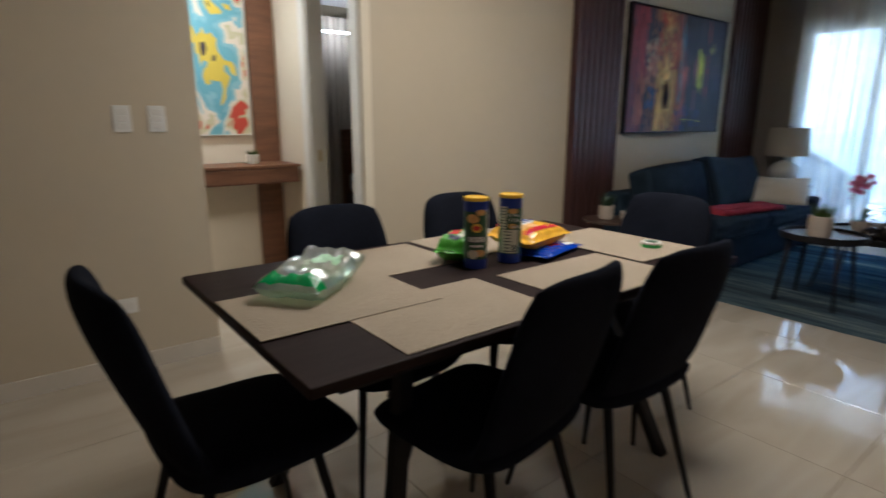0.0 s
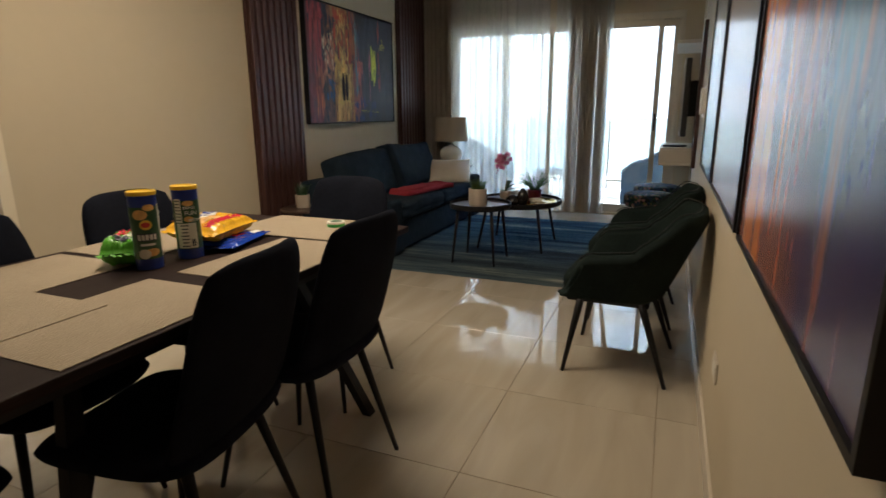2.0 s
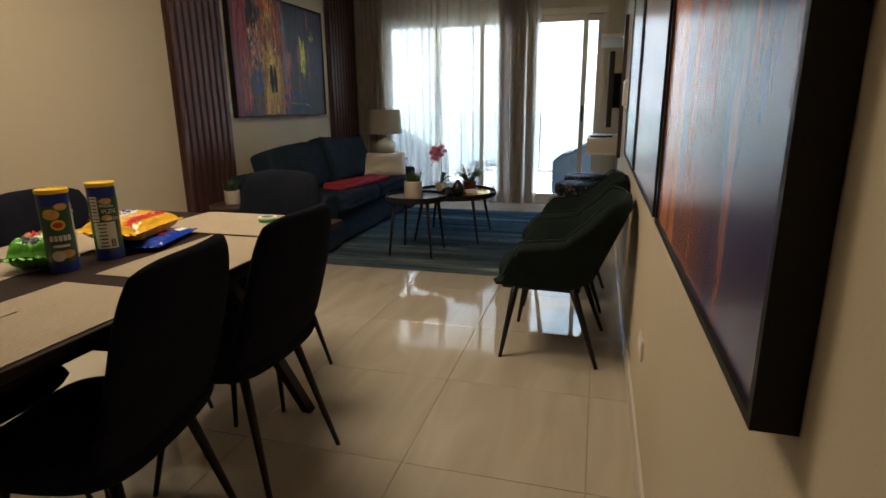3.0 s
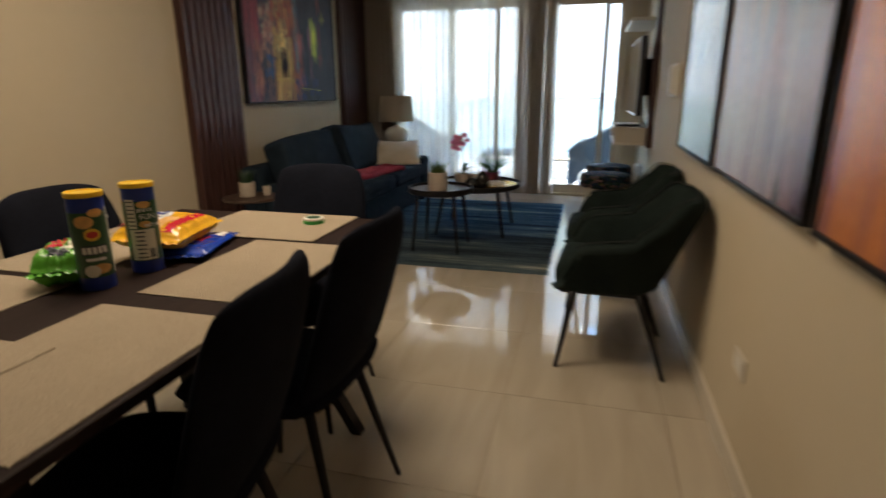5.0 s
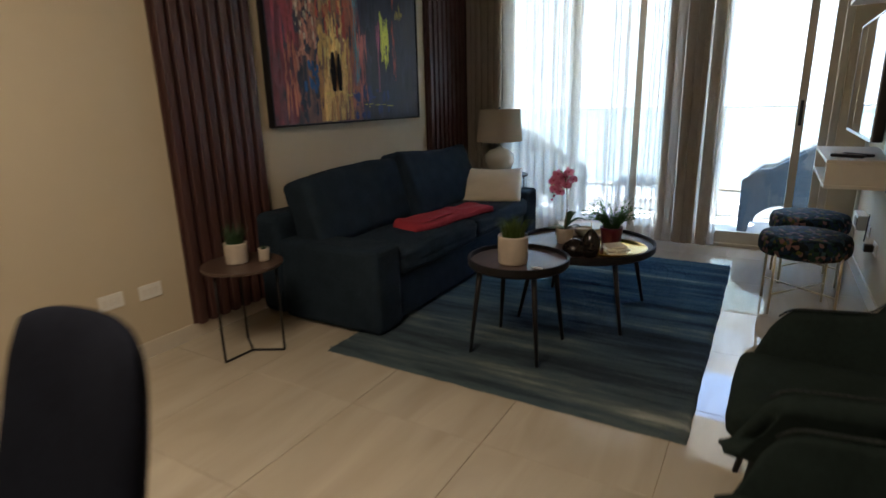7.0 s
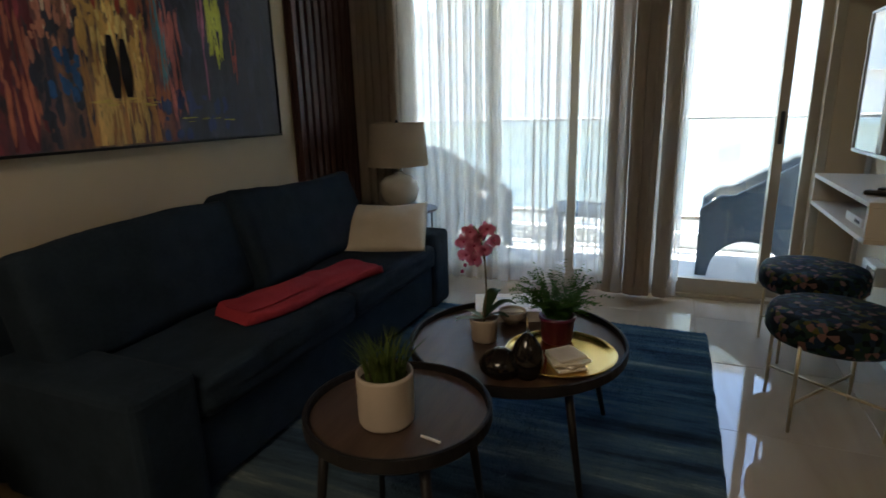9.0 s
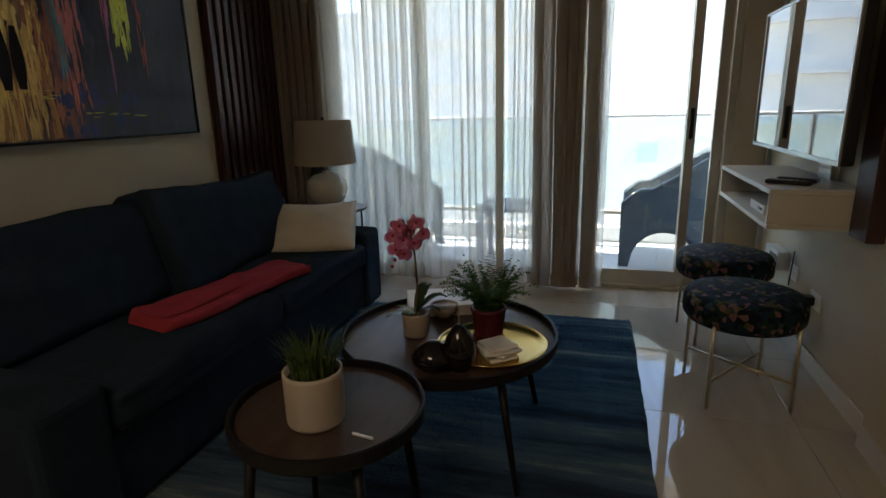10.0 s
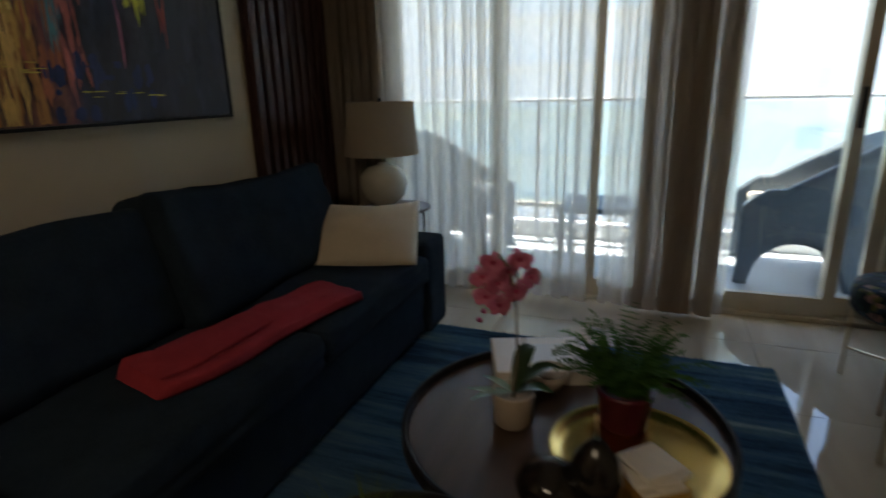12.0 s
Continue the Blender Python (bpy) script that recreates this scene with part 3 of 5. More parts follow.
def framed(name, label, x0, x1, z0, z1, y, facing, canvas, frame_mat, deep=0.045, lip=0.012):
    """A canvas in a thin floating frame; facing is +1 or -1 along y."""
    p = thing(name, label, "painting", pose(x0, y, z0))
    w, h = x1 - x0, z1 - z0
    ya, yb = sorted((0.001 * facing, deep * facing))
    part("frame", boxes((0, ya, 0, lip, yb, h), (w - lip, ya, 0, w, yb, h), (lip, ya, 0, w - lip, yb, lip), (lip, ya, h - lip, w - lip, yb, h)), frame_mat, p)
    ya, yb = sorted((0.001 * facing, (deep - 0.006) * facing))
    part("canvas", box(lip + 0.001, ya, lip + 0.001, w - lip - 0.001, yb, h - lip - 0.001), canvas, p)
    return p


# top and mid colours are lightened to paint in the window's reflection
ART = [
    (0.746, 1.71, (0.21, 0.36, 0.40), (0.11, 0.17, 0.25), (0.055, 0.045, 0.11), (0.09, 0.07, 0.15), 1.7, (0.52, 0.19, 0.07)),
    (1.775, 2.775, (0.20, 0.25, 0.25), (0.19, 0.19, 0.20), (0.09, 0.07, 0.11), (0.24, 0.14, 0.13), 5.2, (0.30, 0.20, 0.17)),
    (2.84, 3.72, (0.18, 0.25, 0.25), (0.18, 0.21, 0.21), (0.09, 0.12, 0.14), (0.17, 0.15, 0.14), 9.1, (0.20, 0.20, 0.19)),
]
for x0, x1, top, mid, low, acc, sd, warm in ART:
    framed("canvas_painting", "large abstract canvas of blurred blue and orange in a black frame", x0, x1, 0.909, 2.16, YR, 1, gradient_canvas("abstract_canvas", top, mid, low, acc, sd, warm), M_BLACKMETAL, 0.042)


def city_canvas():
    """A rainy street at night: dark blue sides, red, orange and yellow lights, their streaks below."""
    def build(m, b):
        tc, mp = node(m, "ShaderNodeTexCoord"), node(m, "ShaderNodeMapping")
        mp.inputs["Scale"].default_value = (4.2, 1, 1.5)
        link(m, tc.outputs["Object"], mp.inputs[0])
        no = node(m, "ShaderNodeTexNoise")
        no.inputs["Scale"].default_value, no.inputs["Detail"].default_value, no.inputs["Roughness"].default_value = 2.4, 12, 0.66
        link(m, mp.outputs[0], no.inputs["Vector"])
        sp = node(m, "ShaderNodeSeparateXYZ")
        link(m, tc.outputs["Object"], sp.inputs[0])
        # bands of colour across the street, blurred into each other by noise
        wav = node(m, "ShaderNodeTexNoise")
        wav.inputs["Scale"].default_value, wav.inputs["Detail"].default_value = 3.0, 6
        link(m, mp.outputs[0], wav.inputs["Vector"])
        sh = node(m, "ShaderNodeMath")
        sh.operation = "MULTIPLY_ADD"
        sh.inputs[1].default_value = 0.42
        link(m, wav.outputs["Fac"], sh.inputs[0])
        link(m, sp.outputs[0], sh.inputs[2])
        un = node(m, "ShaderNodeMapRange")
        un.inputs[1].default_value, un.inputs[2].default_value = 0.21, 1.865
        link(m, sh.outputs[0], un.inputs[0])
        hue = node(m, "ShaderNodeValToRGB")
        e = hue.color_ramp.elements
        e[0].position, e[0].color = 0.0, (0.16, 0.05, 0.07, 1)
        e[1].position, e[1].color = 1.0, (0.026, 0.026, 0.042, 1)
        for p, c in ((0.06, (0.30, 0.06, 0.07)), (0.14, (0.14, 0.06, 0.08)), (0.24, (0.34, 0.14, 0.07)), (0.34, (0.72, 0.44, 0.14)), (0.42, (0.52, 0.22, 0.08)), (0.50, (0.30, 0.10, 0.10)), (0.57, (0.06, 0.07, 0.14)), (0.68, (0.05, 0.05, 0.075)), (0.76, (0.034, 0.034, 0.060))):
            k = e.new(p)
            k.color = (*c, 1)
        link(m, un.outputs[0], hue.inputs[0])
        th = node(m, "ShaderNodeValToRGB")
        th.color_ramp.elements[0].position, th.color_ramp.elements[1].position = 0.40, 0.62
        link(m, no.outputs["Fac"], th.inputs[0])
        mx = node(m, "ShaderNodeMix")
        mx.data_type = "RGBA"
        mx.inputs[6].default_value = (0.030, 0.027, 0.042, 1)
        link(m, th.outputs[0], mx.inputs[0])
        link(m, hue.outputs[0], mx.inputs[7])
        link(m, mx.outputs[2], b.inputs["Base Color"])
        b.inputs["Roughness"].default_value = 0.5
        b.inputs["Specular IOR Level"].default_value = 0.45
        bp = node(m, "ShaderNodeBump")
        bp.inputs["Strength"].default_value, bp.inputs["Distance"].default_value = 0.3, 0.003
        link(m, no.outputs["Fac"], bp.inputs["Height"])
        link(m, bp.outputs[0], b.inputs["Normal"])
    return paint_mat("city_canvas", build)


city = framed("canvas_painting", "colourful night street painting in a thin black frame over the sofa", 4.50, 6.155, 1.12, 2.20, YL, -1, city_canvas(), M_BLACKMETAL, 0.05)



def strokes(parent, color, area, count, wide, tall, seed, lean=0.08):
    """Palette-knife strokes of one colour, strewn over an area given as shares of the canvas (u0, u1, v0, v1)."""
    rnd = random.Random(seed)
    W, Hh = 1.655, 1.08
    u0, u1, v0, v1 = area
    bm = bmesh.new()
    for i in range(count):
        y = -0.0446 - 0.00032 * seed - 0.000004 * i
        w, h = wide * rnd.uniform(0.3, 1.3), tall * rnd.uniform(0.3, 1.4)
        x, z, tip = rnd.uniform(u0, u1) * W, rnd.uniform(v0, v1) * Hh, rnd.uniform(-lean, lean)
        left, right = [], []
        for k in range(7):
            t = k / 6 - 0.5
            e = (1 - 0.85 * abs(2 * t) ** 5) * rnd.uniform(0.75, 1.1)
            cx, cz = x + tip * h * t + 0.12 * w * rnd.uniform(-1, 1), min(Hh - 0.02, max(0.02, z + h * t))
            left.append(bm.verts.new((min(W - 0.02, max(0.02, cx - w * e / 2)), y, cz)))
            right.append(bm.verts.new((min(W - 0.02, max(0.02, cx + w * e / 2 + 0.0008)), y, cz)))
        for k in range(6):
            bm.faces.new((left[k], right[k], right[k + 1], left[k + 1]))
    m = mat("paint", color, 0.55, var=0.5, scale=14, bump=0.3, bump_scale=60, spec=0.3, stretch=(1, 1, 0.25))
    tagged(part("brush_stroke", bm, m, parent), kind="stuff")


DUSK = (0.044, 0.044, 0.066)
STROKES = (
    ((0.15, 0.035, 0.045), (0.01, 0.17, 0.08, 0.98), 70, 0.030, 0.22),
    ((0.40, 0.070, 0.080), (0.03, 0.15, 0.42, 0.98), 36, 0.026, 0.20),
    ((0.50, 0.160, 0.090), (0.08, 0.15, 0.12, 0.45), 16, 0.016, 0.18),
    (DUSK, (0.15, 0.28, 0.05, 0.98), 60, 0.034, 0.13),
    ((0.56, 0.230, 0.150), (0.15, 0.27, 0.36, 0.72), 44, 0.018, 0.07),
    ((0.70, 0.560, 0.380), (0.15, 0.26, 0.42, 0.76), 24, 0.012, 0.045),
    ((0.025, 0.110, 0.300), (0.18, 0.26, 0.20, 0.36), 22, 0.024, 0.06),
    ((0.46, 0.220, 0.070), (0.26, 0.47, 0.02, 0.30), 70, 0.020, 0.20),
    ((0.74, 0.480, 0.150), (0.29, 0.44, 0.02, 0.26), 50, 0.013, 0.20),
    ((0.66, 0.400, 0.110), (0.27, 0.46, 0.28, 0.60), 60, 0.022, 0.11),
    ((0.84, 0.640, 0.210), (0.30, 0.44, 0.32, 0.58), 46, 0.014, 0.07),
    ((0.46, 0.090, 0.050), (0.27, 0.47, 0.56, 0.98), 50, 0.028, 0.13),
    ((0.78, 0.500, 0.160), (0.29, 0.43, 0.58, 0.98), 28, 0.016, 0.09),
    ((0.44, 0.150, 0.080), (0.44, 0.52, 0.14, 0.80), 40, 0.018, 0.16),
    ((0.120, 0.300, 0.360), (0.49, 0.53, 0.26, 0.84), 20, 0.009, 0.22),
    ((0.54, 0.170, 0.150), (0.52, 0.575, 0.14, 0.58), 32, 0.014, 0.18),
    (DUSK, (0.57, 0.99, 0.03, 0.98), 60, 0.050, 0.26),
    ((0.045, 0.060, 0.170), (0.46, 0.74, 0.03, 0.22), 26, 0.040, 0.06),
    ((0.42, 0.140, 0.230), (0.655, 0.68, 0.28, 0.66), 10, 0.008, 0.20),
    ((0.58, 0.600, 0.090), (0.685, 0.75, 0.40, 0.68), 60, 0.011, 0.13),
    ((0.44, 0.090, 0.070), (0.775, 0.80, 0.32, 0.95), 14, 0.011, 0.20),
    ((0.62, 0.520, 0.110), (0.80, 0.88, 0.72, 0.80), 7, 0.010, 0.05),
    (DUSK, (0.695, 0.75, 0.27, 0.34), 9, 0.034, 0.05),
    ((0.70, 0.560, 0.110), (0.27, 0.47, 0.17, 0.21), 16, 0.060, 0.004),
    ((0.68, 0.580, 0.110), (0.55, 0.76, 0.095, 0.115), 12, 0.055, 0.004),
)
for k, (color, area, count, wide, tall) in enumerate(STROKES):
    strokes(city, color, area, count, wide, tall, k)
for u, wd, foot, top in ((0.348, 0.030, 0.20, 0.44), (0.385, 0.028, 0.205, 0.43)):
    # two plain dark uprights in the middle of the painted street
    bm = grid_surface(4, 14, lambda a, v: (u * 1.655 + (a - 0.5) * 2 * wd * (0.42 + 0.58 * math.sin(math.pi * min(1.0, 0.12 + 0.85 * v)) ** 1.5), -0.0530, (foot + (top - foot) * v) * 1.08))
    part("painted_upright", bm, mat("dark_paint", (0.020, 0.018, 0.020), 0.7, spec=0.1), city)

# ---- rug ----
M_RUG = mat("striped_blue_wool", (0.03, 0.09, 0.15), 0.95, var=0.3, scale=4, bump=1.0, bump_scale=260, spec=0.1)
_tc = node(M_RUG, "ShaderNodeTexCoord")
_mp = node(M_RUG, "ShaderNodeMapping")
_mp.inputs["Scale"].default_value = (3.2, 0.35, 1)
link(M_RUG, _tc.outputs["Object"], _mp.inputs[0])
_n1 = node(M_RUG, "ShaderNodeTexNoise")
_n1.inputs["Scale"].default_value, _n1.inputs["Detail"].default_value, _n1.inputs["Roughness"].default_value = 1.4, 10, 0.7
link(M_RUG, _mp.outputs[0], _n1.inputs["Vector"])
_ramps = []
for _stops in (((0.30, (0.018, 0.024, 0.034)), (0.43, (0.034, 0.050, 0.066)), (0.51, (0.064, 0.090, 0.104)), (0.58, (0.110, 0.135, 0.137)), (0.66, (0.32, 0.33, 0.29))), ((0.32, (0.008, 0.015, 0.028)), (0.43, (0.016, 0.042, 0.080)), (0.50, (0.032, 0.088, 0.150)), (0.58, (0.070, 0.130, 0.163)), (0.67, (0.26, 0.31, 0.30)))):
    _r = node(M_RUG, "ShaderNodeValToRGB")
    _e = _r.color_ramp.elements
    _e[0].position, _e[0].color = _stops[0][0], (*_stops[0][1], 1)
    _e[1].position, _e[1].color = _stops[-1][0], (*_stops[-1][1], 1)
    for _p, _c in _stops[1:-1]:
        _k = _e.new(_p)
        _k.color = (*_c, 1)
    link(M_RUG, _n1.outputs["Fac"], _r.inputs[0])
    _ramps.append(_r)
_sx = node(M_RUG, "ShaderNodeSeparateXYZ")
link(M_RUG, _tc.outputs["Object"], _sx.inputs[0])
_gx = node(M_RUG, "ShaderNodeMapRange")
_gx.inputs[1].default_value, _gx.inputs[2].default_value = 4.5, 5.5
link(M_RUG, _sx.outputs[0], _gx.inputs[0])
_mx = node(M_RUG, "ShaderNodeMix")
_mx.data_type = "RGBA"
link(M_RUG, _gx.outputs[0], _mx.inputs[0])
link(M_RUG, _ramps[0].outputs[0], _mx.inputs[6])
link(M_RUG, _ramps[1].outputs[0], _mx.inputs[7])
link(M_RUG, _mx.outputs[2], bsdf(M_RUG).inputs["Base Color"])


def rug():
    x0, x1, y0, y1 = 4.01, 6.50, 0.508, 2.26

    def f(u, v):
        x, y = x0 + (x1 - x0) * u, y0 + (y1 - y0) * v
        e = min(u, 1 - u) * (x1 - x0), min(v, 1 - v) * (y1 - y0)
        z = 0.014 if min(e) > 0.001 else 0.002
        wob = 0.006 * noise.noise((x * 9, y * 9, 0))
        return (x + (wob if e[0] < 0.001 else 0), y + (wob if e[1] < 0.001 else 0), z + 0.003 * noise.noise((x * 40, y * 40, 1)) * (z > 0.01))
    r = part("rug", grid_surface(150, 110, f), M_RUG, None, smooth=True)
    rnd = random.Random(77)
    vs, fs = [], []
    for i in range(52000):
        x, y = rnd.uniform(x0 + 0.01, x1 - 0.01), rnd.uniform(y0 + 0.01, y1 - 0.01)
        a, ln, w = rnd.uniform(0, 6.283), rnd.uniform(0.006, 0.017), 0.0035
        ca, sa = math.cos(a), math.sin(a)
        vs += [(x - sa * w, y + ca * w, 0.011), (x + sa * w, y - ca * w, 0.011), (x + ca * ln, y + sa * ln, 0.013 + 0.008 * rnd.random())]
        fs.append((3 * i, 3 * i + 1, 3 * i + 2))
    me = bpy.data.meshes.new("pile")
    me.from_pydata(vs, [], fs)
    me.materials.append(M_RUG)
    pile = new("pile", me)
    pile.parent = r
    tagged(pile, kind="stuff")
    return tagged(r, "blue and teal striped wool rug under the coffee tables", "rug")


rug()

# ---- sofa ----


def sofa():
    s = thing("sofa", "dark slate-blue fabric two-seat sofa against the wall", "sofa")
    X0, X1, YF, YB = 4.24, 6.59, 2.08, 2.99
    part("base", box(X0 + 0.02, YF + 0.03, 0.03, X1 - 0.02, YB - 0.02, 0.30, 0.02), M_SOFA, s)
    part("backrest", box(X0, YB - 0.20, 0.02, X1, YB, 0.64, 0.05, 3), M_SOFA, s, smooth=False)
    for a, b in ((X0, X0 + 0.24), (X1 - 0.24, X1)):
        part("armrest", box(a, YF, 0.015, b, YB - 0.195, 0.50, 0.035, 3), M_SOFA, s)
    mid = (X0 + X1) / 2
    for a, b, k in ((X0 + 0.245, mid - 0.004, 1.0), (mid + 0.004, X1 - 0.245, 2.0)):
        bm = rounded_block(b - a, 0.145, YB - 0.185 - YF, 3.2, 22, 0.0, 0.16, k)
        for v in bm.verts:
            if v.co.z > 0.09:
                v.co.z += 0.012 * math.cos(1.5 * v.co.x / (b - a) * 2) + 0.006 * noise.noise((v.co.x * 6, v.co.y * 3, k))
        o = part("seat_cushion", bm, M_SOFA, s, smooth=True)
        o.location = ((a + b) / 2, (YF - 0.015 + YB - 0.20) / 2, 0.297)
    for a, b, k, h, lean, turn, up in ((X0 + 0.09, mid - 0.10, 1.3, 0.44, -17, 1, 0.0), (mid - 0.15, X1 - 0.22, 4.4, 0.475, -20, 4, 0.0)):
        bm = rounded_block(b - a, h, 0.21, 4.6, 24, 0.30, 0.09, k)
        for v in bm.verts:
            top = max(0.0, v.co.z / h - 0.6) / 0.4
            v.co.z += top * (0.014 * math.sin(v.co.x * 4.2 + k) + 0.012 * (v.co.x / (b - a)) * (1 if k < 3 else -2.2))
        o = part("back_cushion", bm, M_SOFA, s, smooth=True)
        o.matrix_local = pose((a + b) / 2, YB - (0.37 if k < 3 else 0.41), 0.425 + up, lean, 0, turn)
    return s


sofa()
cu = part("throw_pillow", pillow_mesh(0.50, 0.42, 0.19, 30, 28, sag=0.045, seed=7.7, puff=0.55), M_CREAM, None, smooth=True)
cu.matrix_world = pose(6.08, 2.30, 0.448, -56, 0, -70)
tagged(cu, "cream cotton throw pillow leaning on the sofa", "pillow")


def throw():
    """A folded knit blanket lying aslant over the seat, thick and rounded."""
    bm = bmesh.new()

    def f(u, v):
        s = u * 2 - 1
        w = v * 2 * math.pi
        wid = 0.115 * (1 - 0.12 * s + 0.10 * noise.noise((u * 3, 1.0, 0)))
        hgt = 0.030 * (1 + 0.10 * math.sin(2 * w + 0.8) * (1 - 0.5 * abs(s)) + 0.45 * noise.noise((u * 5, v * 3, 5)) + 0.22 * noise.noise((u * 3, v * 12, 2)))
        e = 1 - max(0.0, abs(s) - 0.93) / 0.07
        e = max(0.05, e) ** 0.5
        return (s * 0.42, math.copysign(abs(math.cos(w)) ** 0.55, math.cos(w)) * wid * (0.75 + 0.25 * e) + 0.02 * math.sin(3 * s), hgt * (1 + math.copysign(abs(math.sin(w)) ** 0.6, math.sin(w))) * e)
    bm = grid_surface(60, 44, f)
    bmesh.ops.remove_doubles(bm, verts=bm.verts[:], dist=0.0005)
    t = thing("blanket", "folded coral-red knit throw lying on the sofa seat", "blanket", pose(5.31, 2.26, 0.445, 0, 0, -13))
    part("folded_layer", bm, M_RED, t, smooth=True)
    fold = grid_surface(30, 20, lambda u, v: (-0.40 + 0.44 * u, (0.085 + 0.012 * math.sin(5 * u)) * math.cos(2 * math.pi * v) - 0.025 + 0.05 * u, 0.060 + 0.012 * math.sin(2 * math.pi * v) * (1 - (2 * u - 1) ** 4) ** 0.5 + 0.006 * noise.noise((u * 4, v * 3, 2))))
    part("folded_layer", fold, M_RED, t, smooth=True)
    part("care_tag", box(-0.415, -0.075, 0.012, -0.395, -0.045, 0.016), M_INKWHITE, t, "small white sewn tag")


throw()

# ---- coffee tables ----


def tray_table(name, label, x, y, r, top, legr, n_leg, turn, group):
    t = thing(name, label, "coffee table", pose(x, y, 0.0145))
    h = top - 0.0145
    part("tray", lathe([(0.0, h - 0.045), (r * 0.965, h - 0.045), (r, h - 0.035), (r, h - 0.002), (r - 0.006, h), (r - 0.012, h - 0.002), (r - 0.014, h - 0.026), (0.0, h - 0.026)], 56, False), M_BLACKMETAL, t, smooth=False)
    part("tabletop", lathe([(r - 0.0155, h - 0.0255), (r - 0.0155, h - 0.021), (0.0, h - 0.021)], 56, False), M_TRAYWOOD, t, "brown wood-grain top inside the black rim")
    for i in range(n_leg):
        a = math.radians(turn + 360 / n_leg * i)
        c, s = math.cos(a), math.sin(a)
        part("leg", rod((c * legr * 0.78, s * legr * 0.78, h - 0.046), (c * legr, s * legr, 0.0), 0.015, 0.009, 12), M_BLACKMETAL, t, smooth=True)
    return t


tray_table("coffee_table", "small round black tray table with a wooden top on the rug", 4.500, 1.388, 0.252, 0.502, 0.255, 4, 44, "tray tables")
tray_table("coffee_table", "larger lower round black tray table with a wooden top", 5.16, 1.24, 0.393, 0.445, 0.415, 4, 45, "tray tables")
ZS, ZB = 0.502 - 0.021, 0.445 - 0.021


def blades(n, r0, spread, hmin, hmax, width, seed, droop=0.3):
    rnd = random.Random(seed)
    bm = bmesh.new()
    for i in range(n):
        a = rnd.uniform(0, 2 * math.pi)
        rr = r0 * rnd.random() ** 0.5
        x, y = rr * math.cos(a), rr * math.sin(a)
        b = a + rnd.uniform(-0.8, 0.8)
        ln = rnd.uniform(hmin, hmax)
        out = spread * rnd.uniform(0.2, 1.0)
        side = Vector((-math.sin(b), math.cos(b), 0)) * width / 2
        prev = None
        for k in range(4):
            t = k / 3
            p = Vector((x + math.cos(b) * out * ln * t ** 1.6, y + math.sin(b) * out * ln * t ** 1.6, ln * (t - droop * out * t * t)))
            w = side * (1 - t * 0.95)
            pair = (bm.verts.new(p - w), bm.verts.new(p + w))
            if prev:
                bm.faces.new((prev[0], prev[1], pair[1], pair[0]))
            prev = pair
    return bm


def potted_grass(name, label, m, r, h, potmat, n, hmin, hmax, leafmat, seed, spread=0.55, width=0.006, ribs=True):
    p = thing(name, label, "potted plant", m)
    prof = [(0.0, 0.0), (r * 0.92, 0.0), (r * 0.97, 0.006)]
    steps = 12 if ribs else 3
    for i in range(steps):
        z = 0.01 + (h - 0.02) * i / (steps - 1)
        prof.append((r * (0.975 + (0.012 if ribs and i % 2 else 0.0) + 0.015 * i / steps), z))
    prof += [(r * 0.99, h), (r * 0.90, h), (r * 0.88, h - 0.02), (0.0, h - 0.02)]
    part("pot", lathe(prof, 36, False), potmat, p, smooth=True)
    part("soil", lathe([(r * 0.87, h - 0.0195), (r * 0.4, h - 0.012), (0.0, h - 0.010)], 20, False), M_SOIL, p)
    o = part("leaves", blades(n, r * 0.72, spread, hmin, hmax, width, seed), leafmat, p)
    o.location = (0, 0, h - 0.014)
    return p


potted_grass("potted_grass", "spiky green grass in a ribbed white pot", pose(4.448, 1.395, ZS), 0.074, 0.138, M_POT, 210, 0.06, 0.125, M_LEAF, 3, spread=0.75)


def round_tray():
    t = thing("brass_tray", "round polished brass tray on the larger coffee table", "tray", pose(5.08, 1.065, ZB), )
    part("dish", lathe([(0.0, 0.0), (0.155, 0.0), (0.182, 0.012), (0.190, 0.022), (0.187, 0.023), (0.178, 0.014), (0.152, 0.004), (0.0, 0.004)], 56, False), M_GOLD, t, smooth=True)


round_tray()


def fern():
    p = thing("potted_fern", "feathery green fern in a crimson pot", "potted plant", pose(5.20, 1.10, ZB + 0.0045))
    part("pot", lathe([(0.0, 0.0), (0.048, 0.0), (0.054, 0.006), (0.062, 0.085), (0.066, 0.09), (0.066, 0.10), (0.058, 0.10), (0.056, 0.08), (0.0, 0.08)], 30, False), M_REDPOT, p, smooth=True)
    rnd = random.Random(11)
    bm = bmesh.new()
    for i in range(140):
        a, out = rnd.uniform(0, 6.283), rnd.uniform(0.25, 1.0)
        ln = rnd.uniform(0.12, 0.24)
        d = Vector((math.cos(a), math.sin(a), 0))
        s = Vector((-d.y, d.x, 0))
        for k in range(13):
            t = (k + 1) / 13
            p0 = d * (0.02 + out * ln * t * 0.85) + Vector((0, 0, ln * (t * 1.1 - 0.75 * out * t * t)))
            for sg in (-1, 1):
                q = p0 + (s * sg * 0.8 + d * 0.5 + Vector((0, 0, rnd.uniform(-0.3, 0.5)))).normalized() * 0.026 * (1.1 - t * 0.6)
                w = d * 0.0046
                bm.faces.new([bm.verts.new(c) for c in (p0 - w, q, p0 + w)])
    o = part("fronds", bm, M_FERN, p)
    o.location = (0, 0, 0.085)


fern()


